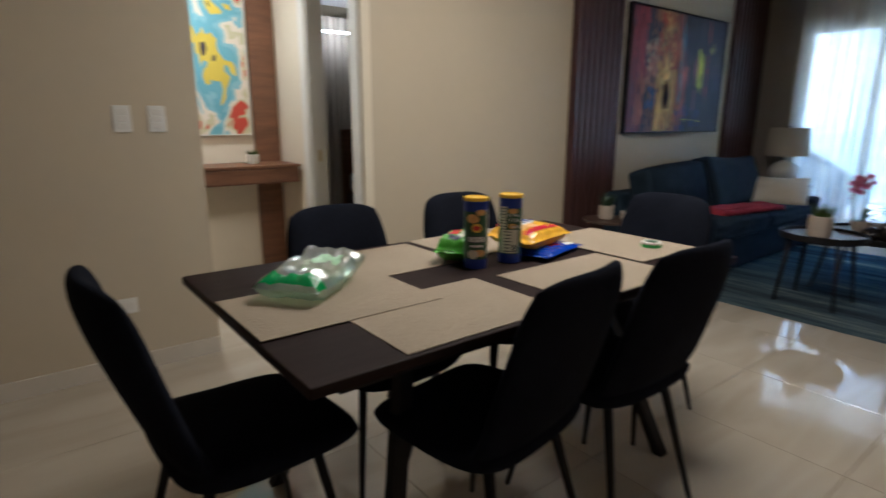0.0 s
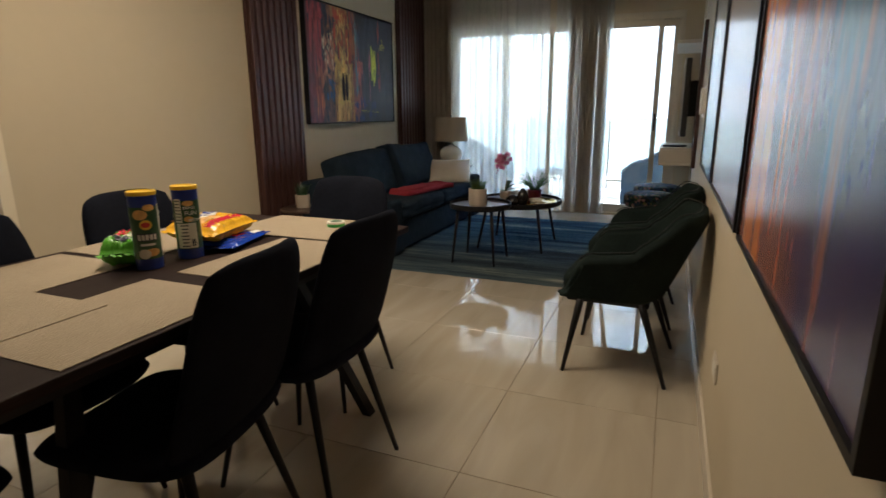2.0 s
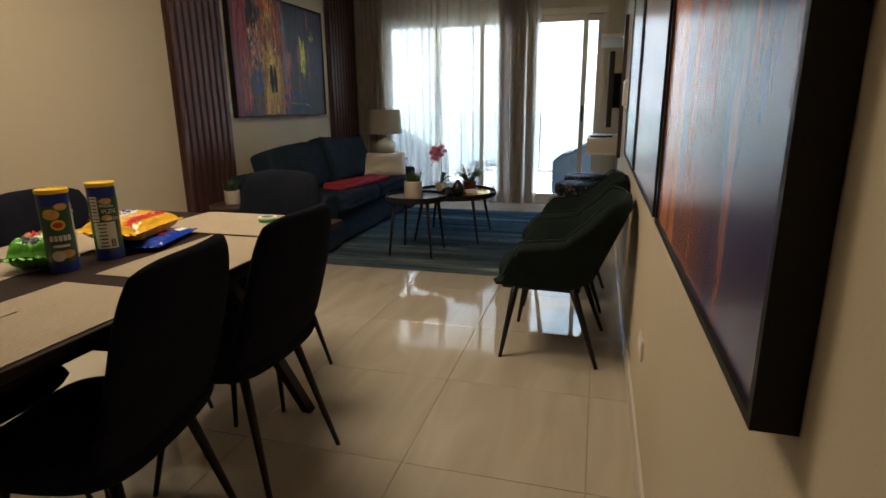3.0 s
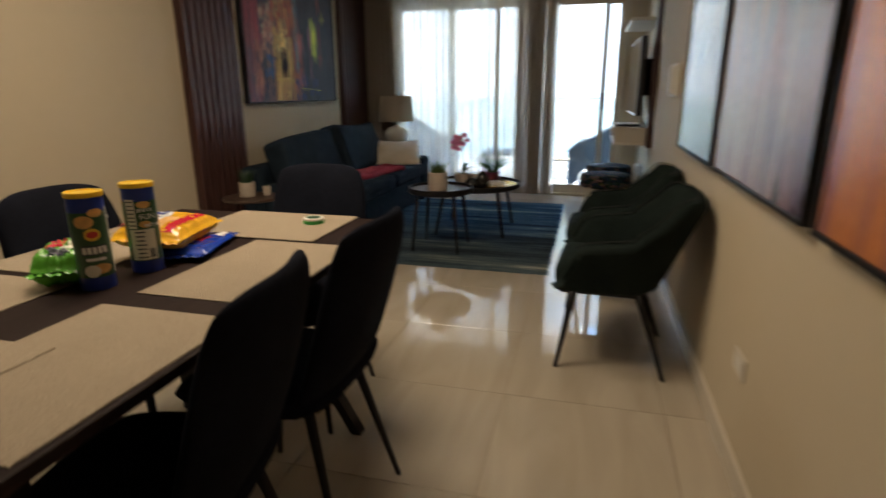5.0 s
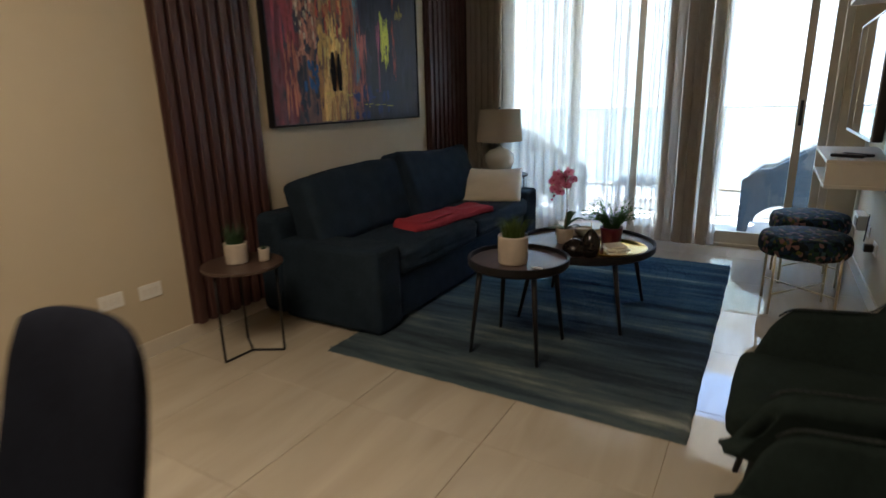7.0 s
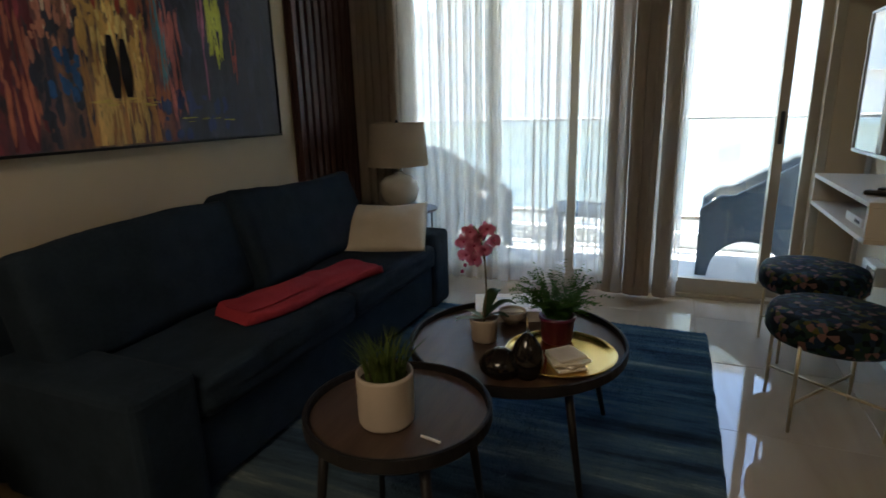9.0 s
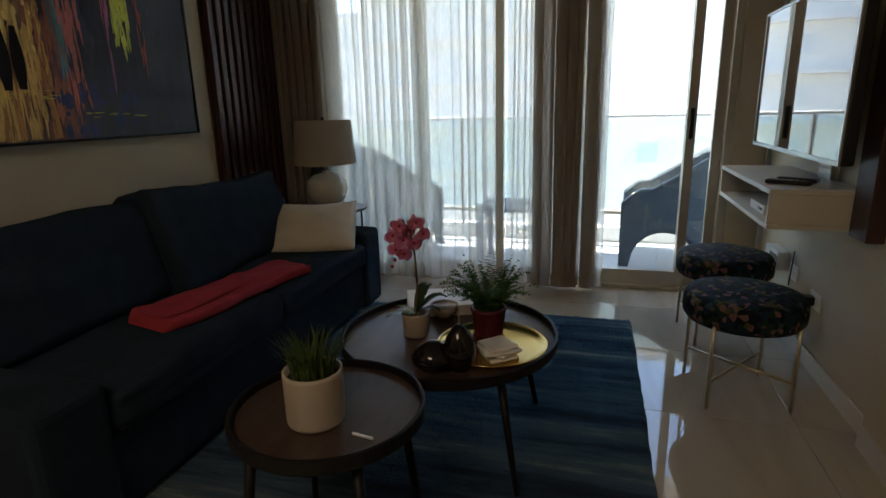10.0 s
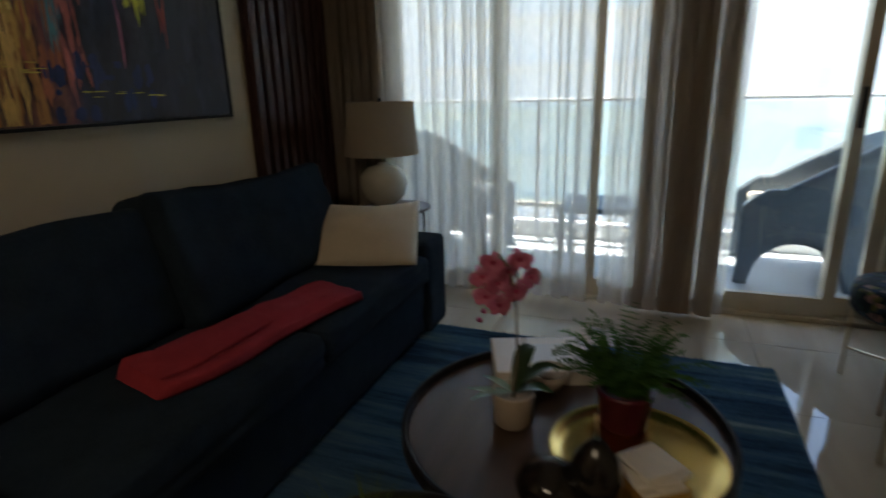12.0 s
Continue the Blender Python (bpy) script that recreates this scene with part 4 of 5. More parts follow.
def orchid():
    p = thing("orchid", "magenta orchid in a small white pot on the coffee table", "potted plant", pose(5.13, 1.355, ZB))
    part("pot", lathe([(0.0, 0.0), (0.040, 0.0), (0.046, 0.006), (0.053, 0.085), (0.053, 0.09), (0.047, 0.09), (0.046, 0.07), (0.0, 0.07)], 28, False), M_POT, p, "small smooth white pot", smooth=True)
    pts = [Vector((0.0, 0.0, 0.07)), Vector((0.004, -0.008, 0.20)), Vector((0.0, -0.004, 0.305)), Vector((0.016, 0.016, 0.39)), Vector((0.04, 0.05, 0.42)), Vector((0.05, 0.075, 0.395)), Vector((0.045, 0.09, 0.315))]
    bm = bmesh.new()
    for a, b in zip(pts, pts[1:]):
        rod(a, b, 0.0035, 0.003, 6, bm)
    part("stem", bm, M_STEM, p, smooth=True)
    for ang, ln, wd, up, mt in ((-60, 0.12, 0.05, 0.06, M_DARKLEAF), (-15, 0.11, 0.05, 0.09, M_DARKLEAF), (-100, 0.10, 0.045, 0.03, M_DARKLEAF), (100, 0.11, 0.028, 0.0, M_PALELEAF), (140, 0.12, 0.028, 0.02, M_PALELEAF), (70, 0.09, 0.026, 0.015, M_PALELEAF)):
        a = math.radians(ang)
        d, s = Vector((math.cos(a), math.sin(a), 0)), Vector((-math.sin(a), math.cos(a), 0))
        o = part("leaf", grid_surface(8, 4, lambda u, v, d=d, s=s, ln=ln, wd=wd, up=up: d * ln * u + s * wd * (v - 0.5) * math.sin(math.pi * min(0.97, u * 0.9 + 0.1)) + Vector((0, 0, up * math.sin(u * 2.2) + 0.25 * wd * abs(v - 0.5)))), mt, p, smooth=True)
        o.location = (0, 0, 0.082)
    rnd = random.Random(5)
    spots = ((0.0, 0.00, 0.40), (0.02, 0.03, 0.455), (0.03, -0.035, 0.435), (0.04, 0.075, 0.47), (0.05, 0.065, 0.40), (0.045, 0.11, 0.42), (0.02, 0.055, 0.34), (0.05, 0.10, 0.35), (0.03, -0.01, 0.49))
    for x, y, z in spots:
        fl = part("flower", petals(rnd), M_PETAL, p, smooth=True)
        fl.matrix_local = pose(x * 0.8, y * 0.8, 0.035 + z * 0.78, 90 + rnd.uniform(-25, 25), rnd.uniform(-20, 20), -60 + rnd.uniform(-40, 40)) @ Matrix.Scale(0.80, 4)
        part("core", lathe([(0.0, 0.0), (0.007, 0.002), (0.006, 0.010), (0.0, 0.014)], 10, False), M_PETALCORE, fl, "deep crimson throat")
    for x, y, z in ((0.048, 0.098, 0.29), (0.045, 0.088, 0.268), (0.04, 0.098, 0.245)):
        b = bmesh.new()
        bmesh.ops.create_icosphere(b, subdivisions=1, radius=0.008, matrix=Matrix.Translation((x, y, z)))
        part("bud", b, M_PETALCORE, p, smooth=True)


def petals(rnd):
    bm = bmesh.new()
    for k, (ang, ln, wd) in enumerate(((90, 0.040, 0.030), (0, 0.044, 0.046), (180, 0.044, 0.046), (225, 0.038, 0.028), (-45, 0.038, 0.028))):
        a = math.radians(ang)
        d, s = Vector((math.cos(a), math.sin(a), 0)), Vector((-math.sin(a), math.cos(a), 0))
        merge(bm, grid_surface(5, 4, lambda u, v: d * ln * u + s * wd * (v - 0.5) * math.sin(math.pi * (0.12 + 0.80 * u)) + Vector((0, 0, 0.012 * math.sin(u * 2.6) + (0.001 if k > 2 else 0.0)))))
    return bm


orchid()


def teapot():
    p = thing("black_vase", "glossy black twin-lobed ceramic vase with a silver tip", "vase", pose(4.895, 1.175, ZB))
    for dx, dy, r, h in ((-0.005, 0.045, 0.070, 0.092), (0.01, -0.038, 0.054, 0.150)):
        o = part("lobe", lathe([(0.0, 0.0), (r * 0.6, 0.0), (r * 0.95, h * 0.25), (r, h * 0.45), (r * 0.75, h * 0.75), (r * 0.35, h * 0.94), (r * 0.2, h), (0.0, h)], 28, False), M_BLACKCER, p, smooth=True)
        o.location = (dx, dy, 0)
    part("tip", rod((0.01, -0.038, 0.145), (0.018, -0.034, 0.20), 0.004, 0.002, 8), M_PALEGOLD, p, "thin silver spout tip", smooth=True)


teapot()
for i, (dx, dy, rz) in enumerate(((0.0, 0.0, 35), (0.012, -0.008, 58), (-0.008, 0.010, 28), (0.006, 0.004, 44))):
    st = part("coaster", box(-0.05, -0.05, 0, 0.05, 0.05, 0.011, 0.004), M_STONE, None)
    st.matrix_world = pose(5.01 + dx, 1.03 + dy, ZB + 0.0045 + 0.0112 * i, 0, 0, rz)
    tagged(st, "square white marble coaster stacked on the brass tray", "coaster", "coaster stack")

bk = thing("coffee_table_book", "white hardcover book lying on the coffee table", "book", pose(5.43, 1.345, ZB, 0, 0, 20))
part("cover", box(-0.11, -0.14, 0, 0.11, 0.14, 0.045, 0.003), M_STONE, bk)
part("cover_print", box(-0.06, -0.08, 0.0452, 0.06, 0.05, 0.0460), M_FARGLASS, bk, "grey printed oval motif")
cp = thing("small_bowl", "small pale stoneware bowl beside the orchid", "bowl", pose(5.32, 1.30, ZB))
part("bowl", lathe([(0.0, 0.0), (0.025, 0.0), (0.05, 0.03), (0.055, 0.055), (0.051, 0.055), (0.045, 0.03), (0.0, 0.008)], 28, False), M_POT, cp, smooth=True)
pn = part("white_pen", rod((0, 0, 0.004), (0.056, 0.004, 0.004), 0.0035, 0.0035, 8), M_INKWHITE, None)
pn.matrix_world = pose(4.404, 1.277, ZS, 0, 0, -104)
tagged(pn, "slim white pen lying on the small tray table", "pen")

# ---- side tables and lamp ----


def side_table(x, y, top, r, turn):
    t = thing("side_table", "small round dark side table on a thin black wire base", "side table", pose(x, y, 0, rz=turn))
    part("tabletop", lathe([(0.0, top - 0.018), (r * 0.97, top - 0.018), (r, top - 0.012), (r, top - 0.003), (r * 0.985, top), (0.0, top)], 48, False), M_TRAYWOOD, t)
    for i in range(3):
        a = 2 * math.pi * i / 3
        bm = bmesh.new()
        p = [(0, 0, 0.008), (math.cos(a) * r * 0.85, math.sin(a) * r * 0.85, 0.008), (math.cos(a) * r * 0.85, math.sin(a) * r * 0.85, top - 0.018)]
        rod(p[0], p[1], 0.006, None, 8, bm)
        rod(p[1], p[2], 0.006, None, 8, bm)
        part("leg", bm, M_BLACKMETAL, t, smooth=True)
    return t


side_table(3.83, 2.615, 0.49, 0.20, 178)
potted_grass("potted_grass", "dark green grass in a small white pot on the side table", pose(3.82, 2.64, 0.4905), 0.057, 0.105, M_POT, 130, 0.07, 0.13, M_DARKLEAF, 8, ribs=False)
potted_grass("potted_succulent", "tiny plant in a white cup on the side table", pose(3.91, 2.54, 0.4905), 0.028, 0.065, M_POT, 40, 0.02, 0.035, M_DARKLEAF, 9, ribs=False)
side_table(6.80, 2.46, 0.575, 0.195, 30)


def table_lamp():
    l = thing("table_lamp", "glazed cream ceramic table lamp with an oatmeal linen shade", "lamp", pose(6.83, 2.555, 0.5755))
    part("base", lathe([(0.0, 0.0), (0.065, 0.0), (0.07, 0.01), (0.118, 0.05), (0.142, 0.115), (0.134, 0.175), (0.092, 0.218), (0.035, 0.235), (0.028, 0.25), (0.0, 0.25)], 40, False), M_LAMPBASE, l, smooth=True)
    part("stem", rod((0, 0, 0.25), (0, 0, 0.59), 0.008, None, 10), M_PALEGOLD, l, smooth=True)
    part("shade", lathe([(0.214, 0.297), (0.190, 0.588), (0.187, 0.588), (0.211, 0.297)], 48, False), M_SHADE, l, smooth=True)
    part("finial", lathe([(0.0, 0.585), (0.008, 0.588), (0.011, 0.60), (0.0, 0.612)], 12, False), M_DEVICE, l, smooth=True)


table_lamp()

# ---- stools ----
M_FLORAL = mat("dark_floral_velvet", (0.012, 0.022, 0.026), 0.7, var=0.3, scale=8, bump=0.3, bump_scale=200, spec=0.12)
_vo = node(M_FLORAL, "ShaderNodeTexVoronoi")
_vo.inputs["Scale"].default_value = 46
_rp = node(M_FLORAL, "ShaderNodeValToRGB")
_rp.color_ramp.interpolation = "CONSTANT"
_e = _rp.color_ramp.elements
_e[0].position, _e[0].color = 0.0, (0.004, 0.008, 0.012, 1)
_e[1].position, _e[1].color = 0.88, (0.16, 0.09, 0.08, 1)
for _p, _c in ((0.34, (0.012, 0.030, 0.022)), (0.52, (0.010, 0.022, 0.045)), (0.68, (0.08, 0.075, 0.02)), (0.74, (0.006, 0.011, 0.016)), (0.84, (0.03, 0.06, 0.07))):
    _k = _e.new(_p)
    _k.color = (*_c, 1)
_tc = node(M_FLORAL, "ShaderNodeTexCoord")
_sp = node(M_FLORAL, "ShaderNodeSeparateColor")
link(M_FLORAL, _tc.outputs["Object"], _vo.inputs["Vector"])
link(M_FLORAL, _vo.outputs["Color"], _sp.inputs[0])
link(M_FLORAL, _sp.outputs[0], _rp.inputs[0])
link(M_FLORAL, _rp.outputs[0], bsdf(M_FLORAL).inputs["Base Color"])


def stool(m):
    s = thing("floral_stool", "round dark floral velvet stool on crossed pale-gold legs", "stool", m, "floral stools")
    R, z0, z1 = 0.235, 0.345, 0.465
    part("seat", lathe([(0.0, z0), (R * 0.93, z0), (R * 0.99, z0 + 0.02), (R, z0 + 0.05), (R * 0.99, z1 - 0.035), (R * 0.94, z1 - 0.01), (R * 0.8, z1), (0.0, z1 + 0.008)], 48, False), M_FLORAL, s, smooth=True)
    q = 0.162
    for sx, sy in ((1, 1), (-1, 1), (-1, -1), (1, -1)):
        part("leg", rod((sx * q * 0.98, sy * q * 0.98, z0 + 0.06), (sx * q, sy * q, 0.0), 0.0075, None, 10), M_PALEGOLD, s, smooth=True)
    for sg in (1, -1):
        part("stretcher", rod((-q, -q * sg, 0.125 + 0.004 * sg), (q, q * sg, 0.125 + 0.004 * sg), 0.006, None, 8), M_PALEGOLD, s, smooth=True)
    return s


st1 = stool(pose(5.772, 0.125, 0, 0, 0, 7))
copy_thing(st1, pose(6.42, 0.075, 0, 0, 0, 8))

# ---- television, floating console ----


def television():
    t = thing("television", "flat black television on a swivel wall bracket, reflecting the window", "television", pose(6.175, -0.08, 1.325, 0, 0, 0))
    w, h = 1.15, 0.66
    part("casing", box(-w / 2, -0.05, -h / 2, w / 2, -0.004, h / 2, 0.008), M_DEVICE, t)
    m = mat("tv_screen", (0.010, 0.011, 0.013), 0.03, var=0.1, scale=3, spec=1.0, coat=1.0)
    part("screen", box(-w / 2 + 0.012, -0.0035, -h / 2 + 0.018, w / 2 - 0.012, 0.0, h / 2 - 0.012), m, t, "glossy black reflecting screen")
    part("bezel", boxes((-w / 2, -0.004, -h / 2, w / 2, 0.003, -h / 2 + 0.016), (-w / 2, -0.004, h / 2 - 0.01, w / 2, 0.003, h / 2), (-w / 2, -0.004, -h / 2 + 0.016, -w / 2 + 0.010, 0.003, h / 2 - 0.01), (w / 2 - 0.010, -0.004, -h / 2 + 0.016, w / 2, 0.003, h / 2 - 0.01)), M_SILVER, t, "thin silver bezel")
    part("bracket", boxes((-0.20, -0.177, -0.16, 0.20, -0.05, 0.16)), M_BLACKMETAL, t)


television()
sh = thing("wall_shelf", "slim ivory shelf fixed to the wall above the television", "shelf")
part("board", box(5.86, YT + 0.001, 1.80, 6.86, 0.0, 1.83, 0.002), M_LAM, sh)


def console():
    c = thing("floating_tv_console", "ivory wall-hung open console under the television", "shelf")
    x0, x1, y0, y1, z0, z1 = 5.765, 6.68, YT + 0.001, 0.079, 0.727, 0.887
    part("top_panel", box(x0, y0, z1 - 0.02, x1, y1, z1, 0.002), M_LAM, c)
    part("bottom_panel", box(x0 + 0.0, y0, z0, x1, y1, z0 + 0.02, 0.002), M_LAM, c)
    part("side_panel", box(x0, y0, z0 + 0.021, x0 + 0.02, y1, z1 - 0.021, 0.002), M_LAM, c)
    part("side_panel", box(x1 - 0.02, y0, z0 + 0.021, x1, y1, z1 - 0.021, 0.002), M_LAM, c)
    part("back_panel", box(x0 + 0.021, y0, z0 + 0.021, x1 - 0.021, y0 + 0.012, z1 - 0.021), M_LAM, c)
    b = thing("set_top_box", "small white box inside the open console", "router", pose(6.08, -0.02, z0 + 0.0205))
    part("case", box(-0.11, -0.06, 0, 0.11, 0.06, 0.038, 0.004), M_PLASTIC, b)
    for i in range(6):
        part("vent", box(-0.09 + 0.012 * i, 0.0602, 0.012, -0.084 + 0.012 * i, 0.061, 0.026), M_INKDARK, b)
    r = thing("remote_control", "black remote control lying on the console", "remote", pose(5.93, -0.03, z1 + 0.0005, 0, 0, 60))
    part("case", box(-0.085, -0.024, 0, 0.085, 0.024, 0.018, 0.007), M_DEVICE, r)
    for i in range(5):
        for j in range(2):
            part("button", box(-0.06 + 0.025 * i, -0.014 + 0.018 * j, 0.018, -0.048 + 0.025 * i, -0.004 + 0.018 * j, 0.0195), M_POT, r)
    r2 = thing("remote_control", "second black remote on the console", "remote", pose(6.0, -0.085, z1 + 0.0005, 0, 0, 50))
    part("case", box(-0.08, -0.022, 0, 0.08, 0.022, 0.018, 0.007), M_DEVICE, r2)


console()


def wall_plate(x, z, y, facing, w, h, label, rows=1, finish=M_PLASTIC):
    p = thing("wall_plate", label, "wall plate", pose(x, y, z, 0, 0, 0 if facing < 0 else 180))
    part("plate", box(-w / 2, -0.008, -h / 2, w / 2, -0.0005, h / 2, 0.002), finish, p)
    for i in range(3):
        zz = (i - 1) * h * 0.26
        if rows == 1:
            part("key", box(-w * 0.28, -0.011, zz - h * 0.11, w * 0.28, -0.008, zz + h * 0.11, 0.001), M_WHITE, p)
        else:
            xx = (i - 1) * w * 0.27
            part("socket", box(xx - w * 0.10, -0.0105, -h * 0.25, xx + w * 0.10, -0.008, h * 0.25, 0.001), M_WHITE, p)
    return p


wall_plate(0.662, 1.232, YL, -1, 0.075, 0.12, "white three-key light switch on the beige wall")
wall_plate(0.809, 1.232, YL, -1, 0.075, 0.12, "white three-key light switch on the beige wall")
wall_plate(0.57, 0.342, YL, -1, 0.12, 0.075, "white wall socket plate low on the wall", 2)
wall_plate(3.385, 0.355, YL, -1, 0.12, 0.075, "white wall socket plate beside the slatted panel", 2)
wall_plate(3.585, 0.348, YL, -1, 0.12, 0.075, "white wall socket plate beside the slatted panel", 2)
wall_plate(2.17, 0.368, YR, 1, 0.12, 0.075, "cream wall socket plate under the canvas paintings", 2, M_BASE)
wall_plate(6.10, 0.33, YT, 1, 0.12, 0.075, "white wall socket plate behind the stools", 2)
wall_plate(6.42, 0.37, YT, 1, 0.12, 0.075, "white wall socket plate behind the stools", 2)
pg = thing("power_plug", "black power plug in the socket behind the stools", "plug", pose(6.10, YT + 0.0115, 0.33))
part("body", box(-0.025, 0, -0.022, 0.025, 0.05, 0.022, 0.008), M_DEVICE, pg)
ic = thing("intercom", "white wall intercom handset on the beige wall", "intercom", pose(4.30, YR, 1.27))
part("body", box(-0.10, 0.0005, -0.10, 0.10, 0.03, 0.10, 0.006), M_PLASTIC, ic)
part("handset", box(-0.09, 0.03, -0.085, -0.03, 0.055, 0.085, 0.012), M_PLASTIC, ic)

cdt = thing("cable_duct", "white ribbed cable duct between television and console", "cable duct")
part("cover", box(6.06, YT + 0.0005, 0.888, 6.20, YT + 0.035, 1.05, 0.004), M_PLASTIC, cdt)
for k in range(5):
    part("rib", box(6.055, YT + 0.0352, 0.90 + 0.03 * k, 6.205, YT + 0.039, 0.906 + 0.03 * k, 0.001, 1), M_PLASTIC, cdt)
rt = thing("wall_router", "small white box with a dark grille fixed low on the wall", "router", pose(6.62, YT, 0.40))
part("case", box(-0.11, 0.0005, -0.05, 0.11, 0.06, 0.05, 0.006), M_PLASTIC, rt)
part("grille", box(-0.109, 0.0602, -0.03, 0.02, 0.063, 0.03, 0.001), M_DEVICE, rt, "dark grille")
part("antenna", rod((-0.20, 0.02, -0.10), (-0.20, 0.012, 0.08), 0.004, 0.003, 8), M_DEVICE, rt, "thin black aerial", smooth=True)
structure("trim", box(7.06, YT + 0.0005, 0.0, 7.085, YT + 0.022, H - 0.001, 0.002), M_WHITE, "thin white upright trim beside the balcony doors", "trim")

# ---- dining table ----


def dining_table():
    t = thing("dining_table", "rectangular espresso wood dining table with angled black legs", "table")
    part("tabletop", box(0.60, 0.95, 0.735, 2.24, 1.87, 0.76, 0.004), M_TABLEWOOD, t)
    part("apron", boxes((0.71, 1.05, 0.672, 2.12, 1.075, 0.7345), (0.71, 1.745, 0.672, 2.12, 1.77, 0.7345), (0.71, 1.075, 0.672, 0.735, 1.745, 0.7345), (2.095, 1.075, 0.672, 2.12, 1.745, 0.7345)), M_BLACKMETAL, t)
    for sx, x in ((-1, 0.81), (1, 2.03)):
        for sy, y in ((-1, 1.05), (1, 1.77)):
            bm = bmesh.new()
            top = Vector((x - sx * 0.20, y - sy * 0.20, 0.672))
            foot = Vector((x, y, 0.0))
            d = foot - top
            a, b = Vector((0.022, 0, 0)), Vector((0, 0.018, 0))
            q = [bm.verts.new(top + s * a + u * b) for s, u in ((-1, -1), (1, -1), (1, 1), (-1, 1))] + [bm.verts.new(foot + s * a + u * b) for s, u in ((-1, -1), (1, -1), (1, 1), (-1, 1))]
            for f in ((0, 1, 5, 4), (1, 2, 6, 5), (2, 3, 7, 6), (3, 0, 4, 7), (3, 2, 1, 0), (4, 5, 6, 7)):
                bm.faces.new([q[i] for i in f])
            bmesh.ops.recalc_face_normals(bm, faces=bm.faces[:])
            part("leg", bm, M_BLACKMETAL, t)
    part("stretcher", box(0.95, 1.40, 0.60, 1.85, 1.44, 0.672), M_BLACKMETAL, t)


dining_table()

M_MAT = mat("woven_placemat", (0.43, 0.35, 0.255), 0.85, var=0.06, scale=6, spec=0.2)
_tc = node(M_MAT, "ShaderNodeTexCoord")
_wv = node(M_MAT, "ShaderNodeTexWave")
_wv.inputs["Scale"].default_value, _wv.inputs["Distortion"].default_value, _wv.inputs["Detail"].default_value, _wv.inputs["Detail Scale"].default_value = 40.0, 7.0, 3.0, 1.2
_wv.bands_direction = "Y"
link(M_MAT, _tc.outputs["Object"], _wv.inputs["Vector"])
_bp = node(M_MAT, "ShaderNodeBump")
_bp.inputs["Strength"].default_value, _bp.inputs["Distance"].default_value = 0.9, 0.002
link(M_MAT, _wv.outputs["Fac"], _bp.inputs["Height"])
link(M_MAT, _bp.outputs[0], bsdf(M_MAT).inputs["Normal"])
_mr = node(M_MAT, "ShaderNodeMapRange")
_mr.inputs[3].default_value, _mr.inputs[4].default_value = 0.72, 1.0
link(M_MAT, _wv.outputs["Fac"], _mr.inputs[0])
_mx = node(M_MAT, "ShaderNodeMix")
_mx.data_type, _mx.blend_type = "RGBA", "MULTIPLY"
_mx.inputs[0].default_value = 1.0
for _l in list(M_MAT.node_tree.links):
    if _l.to_socket == bsdf(M_MAT).inputs["Base Color"]:
        link(M_MAT, _l.from_socket, _mx.inputs[6])
link(M_MAT, _mr.outputs[0], _mx.inputs[7])
link(M_MAT, _mx.outputs[2], bsdf(M_MAT).inputs["Base Color"])

for x, y, rz, w, d, z in ((1.063, 1.136, 0, 0.48, 0.344, 0), (0.853, 1.373, 0, 0.494, 0.333, 1), (1.165, 1.66, 0, 0.48, 0.345, 0), (1.624, 1.12, 0, 0.49, 0.335, 0), (1.675, 1.69, 0, 0.475, 0.338, 0), (2.062, 1.345, 90, 0.487, 0.362, 1)):
    pm = part("placemat", box(-w / 2, -d / 2, 0, w / 2, d / 2, 0.0025, 0.0008, 1), M_MAT, None)
    pm.matrix_world = pose(x, y, 0.7603 + 0.0027 * z, 0, 0, rz)
    tagged(pm, "beige textured woven placemat lying on the dining table", "placemat", "placemats")

# ---- dining chairs ----


def dining_chair(m):
    c = thing("dining_chair", "dark navy velvet dining chair on slim black metal legs", "chair", m, "dining chairs")

    # seat pad and back pad, each a closed cushion with rounded corners
    part("seat", pad(lambda s, t: (s * (0.228 - 0.008 * t), 0.025 + 0.228 * t, 0.448 + 0.016 * s * s + 0.022 * t * t * (t < 0) - 0.010 * max(0.0, t) ** 3), 0.043, 0.42), M_VELVET, c, smooth=True)
    part("backrest", pad(lambda s, t: (s * (0.220 - 0.028 * ((t + 1) / 2) ** 2), -0.135 - 0.088 * (t + 1) + 0.050 * s * s * (0.6 + 0.4 * t) - 0.012 * (1 - t * t) + 0.045 * max(0.0, -t - 0.5), 0.666 + 0.256 * t), 0.032, 0.38), M_VELVET, c, smooth=True)
    for sx in (-1, 1):
        for y0, y1 in ((0.13, 0.205), (-0.13, -0.235)):
            part("leg", rod((sx * 0.14, y0, 0.425), (sx * 0.205, y1, 0.0), 0.0145, 0.008, 10), M_BLACKMETAL, c, smooth=True)
    return c


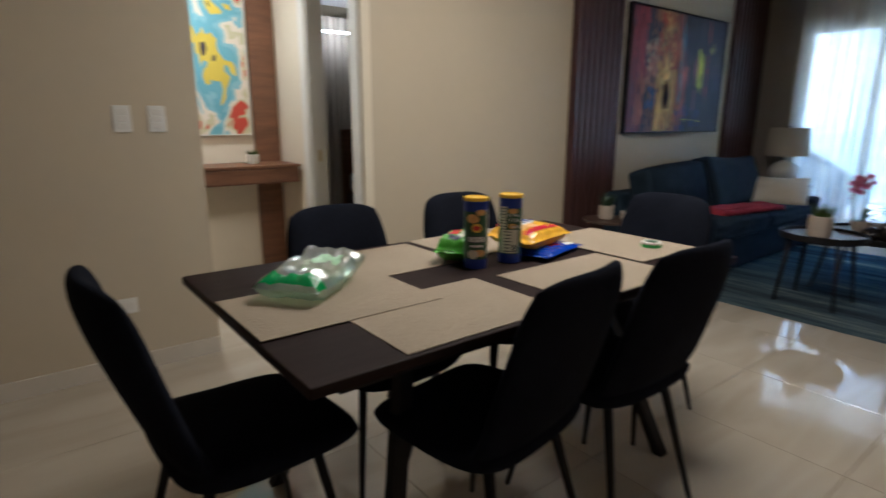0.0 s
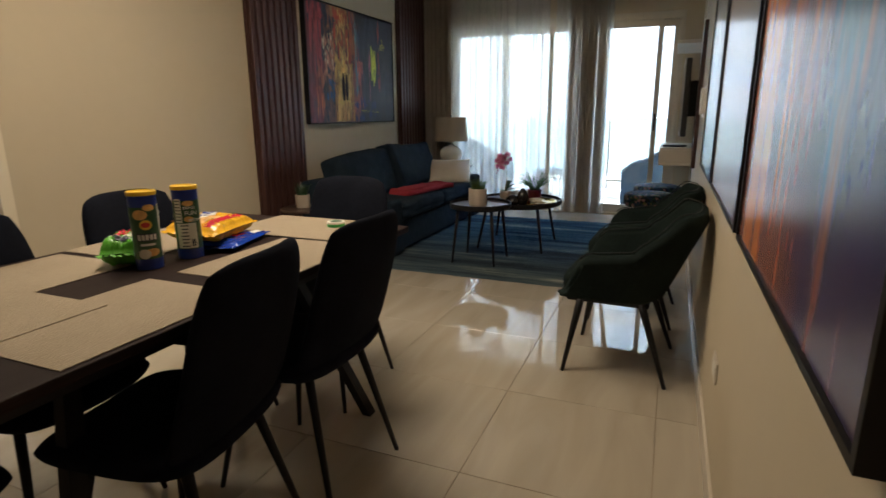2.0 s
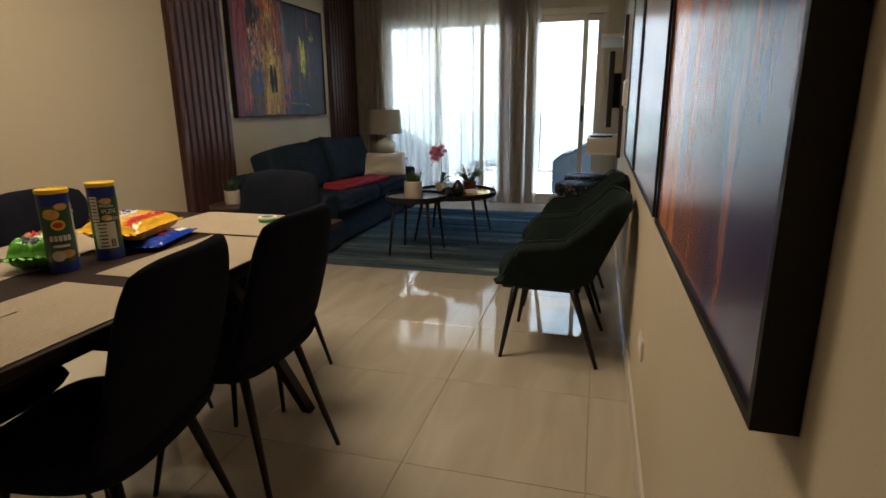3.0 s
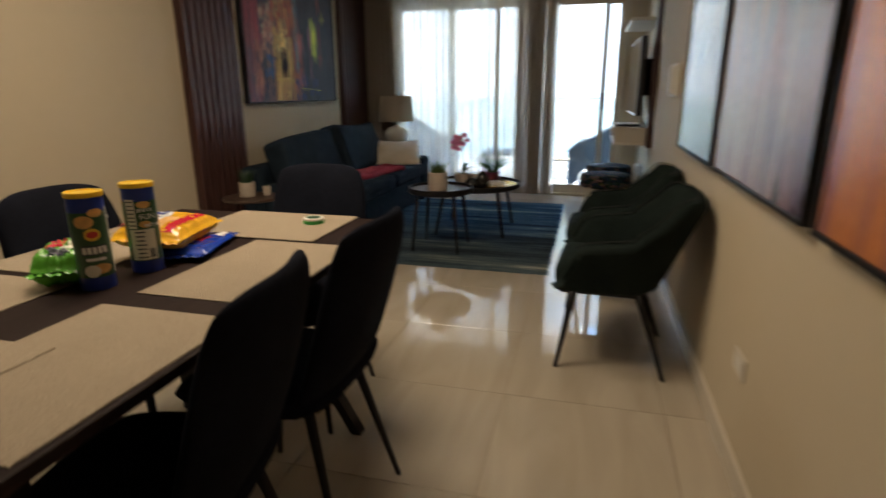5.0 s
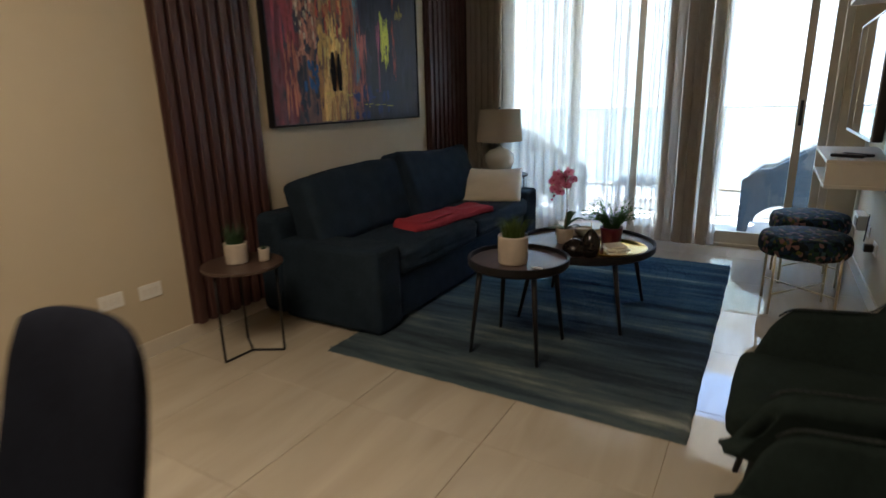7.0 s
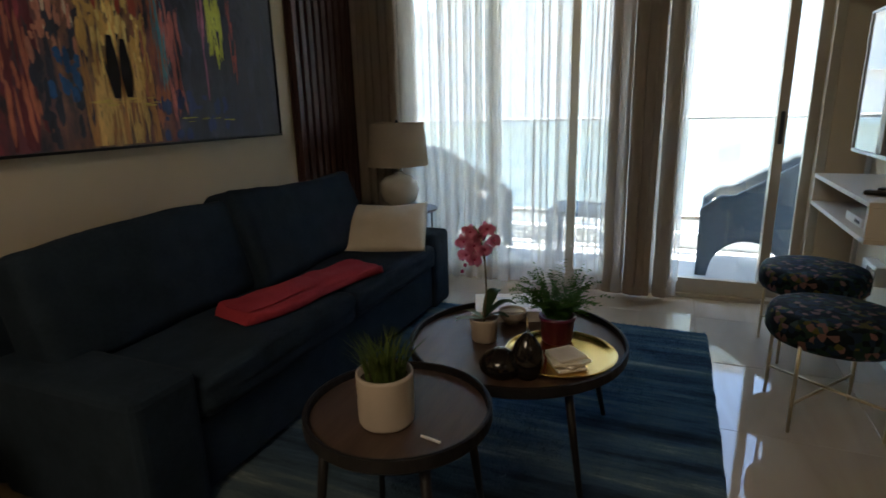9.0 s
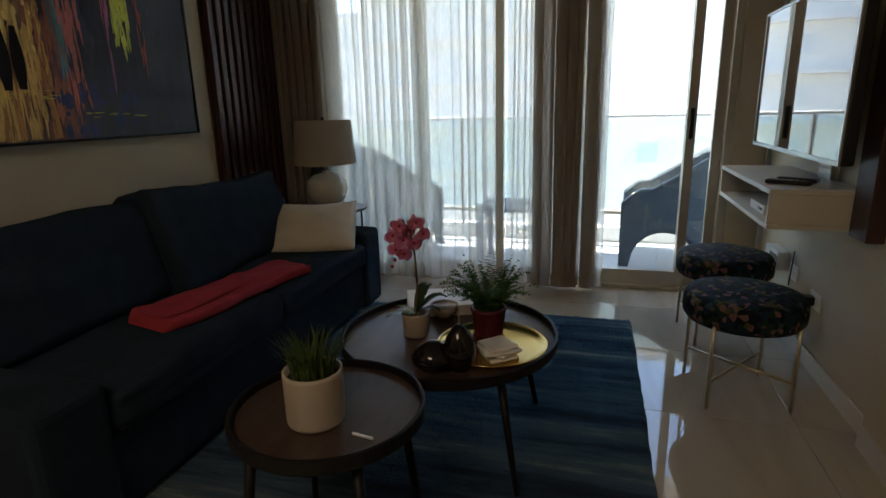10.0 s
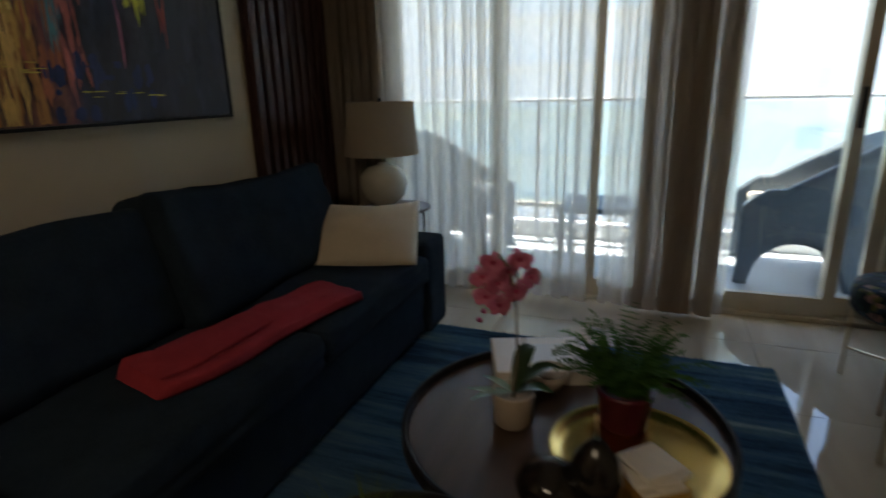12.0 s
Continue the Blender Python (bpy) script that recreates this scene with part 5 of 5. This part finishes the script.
def pad(f, d, corner, n=26):
    """A closed upholstered pad round the sheet f(s, t), s and t from -1 to 1, half thickness d, corners rounded."""
    def sheet(s, t):
        return Vector(f(s * math.sqrt(1 - corner * t * t * t * t * 0.5), t * math.sqrt(1 - corner * s * s * s * s * 0.5)))
    bm = bmesh.new()
    ease = [math.sin(math.pi / 2 * (2 * i / n - 1)) for i in range(n + 1)]
    grids = []
    for side in (1, -1):
        rows = []
        for i in range(n + 1):
            row = []
            for j in range(n + 1):
                s, t = ease[i], ease[j]
                h = 0.01
                du, dv = sheet(min(1, s + h), t) - sheet(max(-1, s - h), t), sheet(s, min(1, t + h)) - sheet(s, max(-1, t - h))
                nn = du.cross(dv).normalized()
                k = (max(0.0, 1 - abs(s) ** 5) * max(0.0, 1 - abs(t) ** 5)) ** 0.5
                row.append(bm.verts.new(sheet(s, t) + nn * side * d * k))
            rows.append(row)
        for i in range(n):
            for j in range(n):
                bm.faces.new((rows[i][j], rows[i + 1][j], rows[i + 1][j + 1], rows[i][j + 1]))
    bmesh.ops.remove_doubles(bm, verts=bm.verts[:], dist=0.0008)
    bmesh.ops.recalc_face_normals(bm, faces=bm.faces[:])
    return bm


def puffy(bm, d):
    """Thickness with softened rims."""
    bmesh.ops.recalc_face_normals(bm, faces=bm.faces[:])
    if sum(f.normal.z + f.normal.y for f in bm.faces) < 0:
        bmesh.ops.reverse_faces(bm, faces=bm.faces[:])
    bm.normal_update()
    rim = {v for e in bm.edges if e.is_boundary for v in e.verts}
    top = bm.faces[:]
    base = {v: (v.co.copy(), v.normal.copy()) for v in bm.verts}
    down = {v: bm.verts.new(co - n * (d if v not in rim else d * 0.55)) for v, (co, n) in base.items()}
    for v in rim:
        v.co = base[v][0] - base[v][1] * d * 0.30
    edges = [e for e in bm.edges if e.is_boundary]
    for e in edges:
        a, b = e.verts
        bm.faces.new((a, b, down[b], down[a]))
    for f in top:
        bm.faces.new([down[v] for v in reversed(f.verts)])
    bmesh.ops.recalc_face_normals(bm, faces=bm.faces[:])
    return bm


ch = dining_chair(pose(1.150, 1.087, 0, 0, 0, 9))
copy_thing(ch, pose(1.645, 1.067, 0, 0, 0, -1))
copy_thing(ch, pose(1.158, 1.65, 0, 0, 0, 182))
copy_thing(ch, pose(1.745, 1.66, 0, 0, 0, 179))
copy_thing(ch, pose(2.197, 1.353, 0, 0, 0, 91))
copy_thing(ch, pose(0.61, 1.415, 0, 0, 0, -87))

# ---- green tub chairs ----


M_PIPING = mat("green_piping", (0.011, 0.015, 0.0145), 0.85, var=0.2, scale=20)


def green_chair(m):
    c = thing("tub_armchair", "dark green velvet tub armchair on tapered black legs", "chair", m, "green armchairs")

    def shell(u, v):
        # straight arms that lean outwards, a round raised back that leans to the rear
        s = u * 2 - 1
        side = math.copysign(1.0, s)
        w, yc, d, yf = 0.235 + 0.050 * v, 0.02 - 0.11 * v, 0.15 + 0.065 * v, 0.262 - 0.060 * v
        if abs(s) > 0.42:
            q = (abs(s) - 0.42) / 0.58
            x, y = side * w, yc + (yf - yc) * q
        else:
            q, th = 0.0, math.radians(90 * abs(s) / 0.42)
            x, y = side * w * math.sin(th) ** 0.7, yc - d * math.cos(th) ** 0.7
        k = max(0.0, min(1.0, (0.50 - abs(s)) / 0.25))
        top = 0.625 - 0.035 * q + 0.165 * k * k * (3 - 2 * k)
        nose = max(0.0, (q - 0.72) / 0.28)
        drop = 1 - math.sqrt(max(0.0, 1 - nose * nose))
        low = 0.385 + 0.025 * drop
        top -= (top - 0.465) * drop
        return Vector((x, y, low + (top - low) * v))
    part("shell", puffy(grid_surface(64, 14, shell), 0.05), M_GREEN, c, smooth=True)
    bm = bmesh.new()
    line = [shell(i / 64, 1.0) + Vector((0, 0, 0.004)) for i in range(2, 63)]
    for p, q in zip(line, line[1:]):
        rod(p, q, 0.003, None, 6, bm)
    part("piping", bm, M_PIPING, c, "paler piped seam along the rim", smooth=True)
    o = part("seat", rounded_block(0.41, 0.115, 0.42, 2.6, 12, 0.0, 0.06, 2.0), M_GREEN, c, smooth=True)
    o.location = (0, 0.055, 0.370)
    part("seat_pan", box(-0.20, -0.13, 0.345, 0.20, 0.24, 0.370, 0.01), M_BLACKMETAL, c)
    for sx in (-1, 1):
        for y0, y1 in ((0.17, 0.235), (-0.09, -0.225)):
            part("leg", rod((sx * 0.185, y0, 0.385), (sx * 0.240, y1, 0.0), 0.019, 0.009, 12), M_BLACKMETAL, c, smooth=True)
    return c


gc = green_chair(pose(2.945, 0.132, 0, 0, 0, -3))
copy_thing(gc, pose(3.69, 0.118, 0, 0, 0, -2))

# ---- on the dining table ----
ZT = 0.7605


def crisp_can(x, y, rz, face):
    R, h = 0.038, 0.232
    c = thing("crisp_can", "blue and green crisp can with a yellow lid on the table", "can", pose(x, y, ZT, 0, 0, rz), "crisp cans")
    part("body", lathe([(0.0, 0.0), (R, 0.0), (R, h - 0.012), (0.0, h - 0.012)], 40, False), M_CANBLUE, c, smooth=False)
    part("lid", lathe([(0.0, h - 0.0115), (R + 0.002, h - 0.0115), (R + 0.0022, h - 0.002), (R + 0.001, h), (R - 0.004, h), (R - 0.006, h - 0.003), (0.0, h - 0.003)], 40, False), M_LID, c, "round yellow plastic lid")
    part("sleeve", disc_patch(R + 0.0004, R + 0.0004, 0, 2 * math.pi, 0.032, h - 0.045, 40), M_CANGREEN, c, "dark green printed band")

    def sticker(name, a, z, w, hh, m, lift=0.0008, round_=False):
        r = R + lift
        if round_:
            o = part(name, grid_surface(14, 4, lambda u, v: (r * math.cos(a + (w / 2 * math.cos(2 * math.pi * u) * v) / R), r * math.sin(a + (w / 2 * math.cos(2 * math.pi * u) * v) / R), z + hh / 2 * math.sin(2 * math.pi * u) * v)), m, c)
        else:
            o = part(name, disc_patch(r, r, a - w / 2 / R, a + w / 2 / R, z - hh / 2, z + hh / 2, 8), m, c)
        return o
    f = math.radians(-90)
    sticker("crisp_print", f - 0.35, 0.165, 0.042, 0.030, M_CHIP, 0.0008, True)
    sticker("crisp_print", f + 0.35, 0.185, 0.034, 0.020, M_CHIP, 0.0009, True)
    sticker("crisp_print", f + 0.25, 0.052, 0.044, 0.024, M_CHIP, 0.0008, True)
    sticker("crisp_print", f - 0.30, 0.048, 0.034, 0.030, M_LABELCREAM, 0.0009, True)
    sticker("badge", f, 0.135, 0.034, 0.030, M_LOGOYEL, 0.0011, True)
    sticker("badge", f, 0.135, 0.024, 0.016, M_LOGO, 0.0014, True)
    sticker("brand_bar", f, 0.098, 0.058, 0.022, M_INKDARK, 0.0010)
    for k in range(5):
        sticker("brand_mark", f - 0.56 + 0.28 * k, 0.098, 0.008, 0.016, M_INKWHITE, 0.0014)
    sticker("strap_line", f, 0.076, 0.040, 0.007, M_INKWHITE, 0.0012)
    b = f + math.radians(110)
    sticker("label_panel", b, 0.075, 0.060, 0.080, M_LABELCREAM, 0.0009)
    sticker("label_panel", b - 0.55, 0.155, 0.022, 0.075, M_LABELCREAM, 0.0009)
    for k in range(7):
        sticker("text_line", b - 0.15, 0.108 - 0.011 * k, 0.024 - 0.003 * (k % 3), 0.0035, M_INKDARK, 0.0013)
        sticker("text_line", b - 0.55, 0.186 - 0.010 * k, 0.017 - 0.002 * (k % 2), 0.003, M_INKDARK, 0.0013)
    for k in range(8):
        sticker("barcode_bar", b + 0.30 + 0.045 * k, 0.052, 0.0008 + 0.0004 * (k % 3), 0.024, M_INKDARK, 0.0013)
    sticker("crisp_print", b + 0.30, 0.178, 0.034, 0.018, M_CHIP, 0.0011, True)
    sticker("crisp_print", b + 0.25, 0.128, 0.028, 0.018, M_CHIP, 0.0011, True)
    for text, da, z, size, m in (("BRING", 0.30, 0.164, 0.0125, M_INKWHITE), ("the", 0.02, 0.150, 0.008, M_LEAF), ("FUN", 0.42, 0.147, 0.019, M_INKWHITE), ("WITH", 0.62, 0.124, 0.0135, M_INKWHITE), ("YOU", 0.45, 0.112, 0.010, M_INKWHITE)):
        aa = b + da
        lettering("lettering", text, size, m, c, pose((R + 0.0013) * math.cos(aa), (R + 0.0013) * math.sin(aa), z, 90, 0, math.degrees(aa) + 90))


crisp_can(1.40, 1.415, -37, 0)
crisp_can(1.543, 1.4, -160, 1)


def soft_pack(name, label, m, w, d, h, material, seed, crimp=0.03, crinkle=1.0, prints=()):
    """A filled film pack with crimped, crinkled ends; prints are (name, material, label, u0, u1, v0, v1) on its upper face."""
    p = thing(name, label, "snack pack", m)
    bm = bmesh.new()

    def f(u, v, side):
        x, y = u * 2 - 1, v * 2 - 1
        e = max(0.0, 1 - x ** 6) ** 0.6 * max(0.0, 1 - abs(y) ** 8) ** 0.5
        n = noise.noise((x * 4 + seed, y * 3, side + seed)) * 0.18 + noise.noise((x * 11, y * 9 + seed, side)) * 0.12
        n -= crinkle * 0.16 * max(0.0, 0.22 - abs(noise.noise((x * 3.1 + seed, y * 4.3 + x * 1.5, seed)))) / 0.22
        z = h / 2 + side * h / 2 * e * (1 + n)
        return Vector((x * w / 2, y * d / 2 * (1 - 0.05 * (1 - abs(x)) + 0.03 * noise.noise((x * 6, seed, 0))), max(0.0, z)))
    for side in (1, -1):
        merge(bm, grid_surface(44, 32, lambda u, v, side=side: f(u, v, side)))
    bmesh.ops.remove_doubles(bm, verts=bm.verts[:], dist=0.0006)
    part("wrapper", bm, material, p, smooth=True)
    for s in (-1, 1):
        part("crimp", solid(grid_surface(3, 24, lambda u, v, s=s: (s * (w / 2 + crimp * u - 0.002), (v - 0.5) * d * (0.96 + 0.06 * u), h / 2 + 0.003 * math.sin(v * 40) + 0.006 * noise.noise((v * 5, u, seed)))), 0.0006), material, p, smooth=True)
    for k, (nm, pm, lb, u0, u1, v0, v1) in enumerate(prints):
        lift = Vector((0, 0, 0.0012 + 0.0007 * k))
        part(nm, grid_surface(14, 10, lambda u, v: f(u0 + (u1 - u0) * u, v0 + (v1 - v0) * (v + 0.10 * math.sin(5 * u + k)), 1) + lift), pm, p, lb, smooth=True)
    return p


soft_pack("snack_pack", "shiny blue cookie pack lying on the dining table", pose(1.734, 1.400, ZT, 0, 0, 14), 0.22, 0.15, 0.032, M_PACKBLUE, 3.3, prints=(("print", M_PACKRED, "pink printed patch", 0.4, 0.62, 0.3, 0.7), ("print", M_INKWHITE, "white printed mark", 0.70, 0.90, 0.08, 0.22)))
soft_pack("snack_pack", "glossy yellow wafer pack lying on a blue pack", pose(1.701, 1.464, ZT + 0.033, 3, 0, 12), 0.25, 0.19, 0.066, M_PACKYEL, 6.1, 0.022, 0.5, (("band", M_PACKRED, "red printed band", 0.06, 0.93, 0.12, 0.30), ("biscuit_print", M_CHIP, "printed biscuit picture", 0.12, 0.55, 0.34, 0.62), ("badge", M_INKWHITE, "white printed name panel", 0.24, 0.80, 0.58, 0.80)) + tuple(("letter_bar", M_CANBLUE, "", 0.29 + 0.10 * i, 0.345 + 0.10 * i, 0.62, 0.76) for i in range(5)) + (("badge", M_LOGO, "small red printed badge", 0.10, 0.28, 0.82, 0.94),))
soft_pack("snack_pack", "crinkled lime green snack pack behind the cans", pose(1.437, 1.537, ZT, 0, 0, 35), 0.19, 0.12, 0.088, M_PACKGREEN, 9.2, 0.03, 1.8, (("print", M_LABELCREAM, "pale printed picture", 0.22, 0.62, 0.12, 0.50), ("print", M_PACKRED, "red printed patch", 0.35, 0.80, 0.60, 0.82), ("print", M_CHIP, "golden printed patch", 0.60, 0.82, 0.15, 0.42), ("print", M_INKDARK, "dark printed patch", 0.10, 0.26, 0.35, 0.72)))


def plastic_bag():
    p = thing("plastic_bag", "crumpled clear plastic bag with green print on a placemat", "plastic bag", pose(0.862, 1.495, ZT + 0.0055, 0, 0, 38))

    def f(u, v, side):
        x, y = u * 2 - 1, v * 2 - 1
        e = max(0.0, 1 - x ** 4) ** 0.5 * max(0.0, 1 - y ** 6) ** 0.5
        n = noise.noise((x * 3, y * 3, side + 4.0)) * 0.5 + noise.noise((x * 9, y * 8, side)) * 0.22
        z = 0.038 + side * 0.038 * e * (1 + n) + 0.03 * max(0.0, x) ** 2
        return (x * 0.155, y * 0.095 * (1 + 0.12 * noise.noise((x * 4, 0, 2))), max(0.0005, z))
    for side, nm in ((1, "film_top"), (-1, "film_bottom")):
        part(nm, grid_surface(34, 24, lambda u, v, side=side: f(u, v, side)), M_BAG, p, smooth=True)
    part("green_end", grid_surface(6, 24, lambda u, v: Vector(f(0.02 + 0.12 * u, v, 1)) + Vector((-0.0, 0, 0.0015))), M_PACKGREEN2, p, "green printed end", smooth=True)
    part("print_patch", grid_surface(10, 10, lambda u, v: Vector(f(0.50 + 0.22 * u, 0.15 + 0.40 * v, 1)) + Vector((0, 0, 0.0015))), M_BAGPRINT, p, "pale green print", smooth=True)


M_PACKGREEN2 = mat("green_bag_print", (0.02, 0.28, 0.07), 0.25, var=0.25, scale=20)
M_BAG = glass("bag_film", (0.80, 0.93, 0.82), 0.28, 0.35)
M_BAGPRINT = mat("pale_green_print", (0.36, 0.58, 0.38), 0.3, var=0.15, scale=25)
plastic_bag()
tp = thing("tape_roll", "small green and white roll of tape on a placemat", "tape", pose(2.11, 1.214, ZT + 0.0055))
part("roll", lathe([(0.034, 0.0), (0.036, 0.001), (0.036, 0.012), (0.020, 0.012), (0.020, 0.0), (0.034, 0.0)], 36, False), M_TAPEGREEN, tp, smooth=False)
part("cap", lathe([(0.0, 0.0121), (0.036, 0.0121), (0.036, 0.018), (0.034, 0.020), (0.0, 0.020)], 36, False), M_PLASTIC, tp, "white cap")
part("print", lathe([(0.0, 0.0202), (0.024, 0.0202), (0.024, 0.0206), (0.0, 0.0206)], 30, False), M_CANGREEN, tp, "dark green round print")

# ---- hall ----
hp = thing("hall_wall_panel", "brown wood strip panel on the hall wall", "wall panel")
part("board", box(1.72, HY - 0.02, 0.0, 1.915, HY - 0.0005, H - 0.201), M_WALNUT, hp)
hc = thing("hall_console", "brown wooden wall-hung console with a drawer", "console table")
part("body", box(1.05, 3.96, 0.785, 1.90, HY - 0.021, 0.895, 0.003), M_WALNUT, hc)
part("top_panel", box(1.04, 3.945, 0.8955, 1.91, HY - 0.021, 0.915, 0.002), M_WALNUT, hc)
part("drawer_front", box(1.06, 3.952, 0.795, 1.89, 3.959, 0.888, 0.002), M_WALNUT, hc)
potted_grass("potted_plant", "small green plant in a glass pot on the hall console", pose(1.62, 4.12, 0.9155), 0.045, 0.07, M_LAMPBASE, 60, 0.03, 0.06, M_LEAF, 21, spread=0.9, width=0.012, ribs=False)
M_HALLART = paint_mat("hall_canvas", lambda m, b: None)
_tc, _mp = node(M_HALLART, "ShaderNodeTexCoord"), node(M_HALLART, "ShaderNodeMapping")
_mp.inputs["Scale"].default_value = (3.0, 1.0, 1.7)
link(M_HALLART, _tc.outputs["Object"], _mp.inputs[0])
_no = node(M_HALLART, "ShaderNodeTexNoise")
_no.inputs["Scale"].default_value, _no.inputs["Detail"].default_value, _no.inputs["Distortion"].default_value = 1.6, 3, 0.6
link(M_HALLART, _mp.outputs[0], _no.inputs["Vector"])
_rp = node(M_HALLART, "ShaderNodeValToRGB")
_rp.color_ramp.interpolation = "CONSTANT"
_e = _rp.color_ramp.elements
_e[0].position, _e[0].color = 0.0, (0.06, 0.05, 0.05, 1)
_e[1].position, _e[1].color = 0.64, (0.50, 0.06, 0.03, 1)
for _p, _c in ((0.34, (0.62, 0.48, 0.05)), (0.42, (0.16, 0.38, 0.46)), (0.50, (0.24, 0.46, 0.52)), (0.55, (0.70, 0.62, 0.50)), (0.60, (0.55, 0.50, 0.30))):
    _k = _e.new(_p)
    _k.color = (*_c, 1)
link(M_HALLART, _no.outputs["Fac"], _rp.inputs[0])
link(M_HALLART, _rp.outputs[0], bsdf(M_HALLART).inputs["Base Color"])
framed("hall_painting", "bright abstract canvas in red, blue, white and yellow", 0.95, 1.70, 1.115, 2.15, HY, -1, M_HALLART, M_WHITE, 0.03, 0.006)


def door_case():
    d = tagged(thing("door_1", "white wooden casing of the open bedroom doorway", "door frame"), kind="structure")
    x0 = HX1 - 0.014
    part("casing", box(x0, 3.075, 0.0, HX1 - 0.0005, 3.17, 2.16, 0.003), M_WHITE, d)
    part("casing", box(x0, 3.80, 0.0, HX1 - 0.0005, 3.89, 2.16, 0.003), M_WHITE, d)
    part("casing", box(x0, 3.171, 2.08, HX1 - 0.0005, 3.799, 2.16, 0.003), M_WHITE, d)
    part("jamb", box(HX1, 3.785, 0.0, HX1 + 0.12, 3.7995, 2.08), M_WHITE, d)
    part("jamb", box(HX1, 3.1705, 0.0, HX1 + 0.12, 3.185, 2.08), M_WHITE, d)
    part("strike_plate", box(HX1 + 0.045, 3.781, 0.94, HX1 + 0.075, 3.7848, 1.02), M_PALEGOLD, d, "small metal strike plate")
    part("corner_trim", box(HX1 - 0.0, YL - 0.004, 0.0, HX1 + 0.06, YL - 0.0005, H), M_WALL_HALL, d)


door_case()
bd = thing("bed", "bed with rumpled grey-white linen and a brown wooden headboard", "bed")
part("headboard", box(3.42, 6.15, 0.0, 5.0, 6.22, 1.12, 0.01), M_WALNUT, bd)
part("base", box(3.45, 4.3, 0.08, 4.97, 6.14, 0.35, 0.02), M_DARKWOOD, bd)
part("mattress", box(3.46, 4.31, 0.352, 4.96, 6.13, 0.60, 0.06, 3), M_BED, bd)
for _x in (3.82, 4.58):
    o = part("pillow", pillow_mesh(0.62, 0.42, 0.2, 14, 12, seed=_x), M_BED, bd, smooth=True)
    o.matrix_local = pose(_x, 5.90, 0.58, -25, 0, 4)
cd = thing("bedroom_curtain", "pleated beige curtain in the bedroom", "curtain")
o = part("panel", curtain_panel(0, 3.4, 0, 0.04, 26, 0.04, 2.55, 3.1), M_CREAM, cd, smooth=True)
o.matrix_local = Matrix.Translation((2.1, 7.12, 0)) @ Matrix.Rotation(radians(-90), 4, "Z") @ Matrix.Diagonal((1, 1, 1, 1))
cl = thing("ceiling_light", "slim white strip light above the bedroom curtain", "ceiling light")
part("diffuser", box(3.62, 6.93, 2.325, 4.02, 6.97, 2.35, 0.004), lamp_mat("strip_glow", (1.0, 0.96, 0.90), 1.6), cl)
area_lamp("bedroom_lamp", look((3.82, 6.94, 2.31), (3.82, 6.2, 0)), 0.4, 0.05, 0.06, (1.0, 0.93, 0.85))
hl = thing("ceiling_light", "round recessed hall ceiling light", "ceiling light", pose(1.1, 3.75, H - 0.2))
part("diffuser", lathe([(0.0, -0.012), (0.085, -0.012), (0.09, -0.001), (0.0, -0.001)], 28, False), M_GLOW, hl)
area_lamp("hall_lamp", look((1.1, 3.75, H - 0.225), (1.1, 3.75, 0)), 0.16, 0.16, 1.25, (1.0, 0.86, 0.66))

kl = thing("ceiling_light", "square white flush ceiling light over the dining end", "ceiling light", pose(2.15, 1.45, H))
part("diffuser", box(-0.49, -0.49, -0.035, 0.49, 0.49, -0.001, 0.006), M_PANEL, kl)

# ---- floor tiles ----
TS, JX, JY = 0.621, 2.425, 0.567
structure("floor_bed", boxes((-2.2, YT, -0.10, 7.31, YL, -0.004)), M_GROUT, "brown grout bed under the floor tiles", "floor")
fl = tagged(thing("floor", "polished beige marble-look porcelain tile floor", "floor"), kind="structure")
shared = {}
ix0, ix1 = math.floor((-2.2 - JX) / TS), math.ceil((7.15 - JX) / TS)
iy0, iy1 = math.floor((YT - JY) / TS), math.ceil((YL - JY) / TS)
for i in range(ix0, ix1):
    for j in range(iy0, iy1):
        a, b = max(-2.2, JX + TS * i), min(7.15, JX + TS * (i + 1))
        c, d = max(YT, JY + TS * j), min(YL, JY + TS * (j + 1))
        if b - a < 0.02 or d - c < 0.02:
            continue
        key = (round(b - a, 3), round(d - c, 3))
        if key not in shared:
            o = part("tile", box(0.001, 0.001, -0.012, b - a - 0.001, d - c - 0.001, 0.0, 0.0012, 1), M_TILE, fl)
            shared[key] = o.data
        else:
            o = new("tile", shared[key])
            o.parent = fl
        o.location = (a, c, 0)
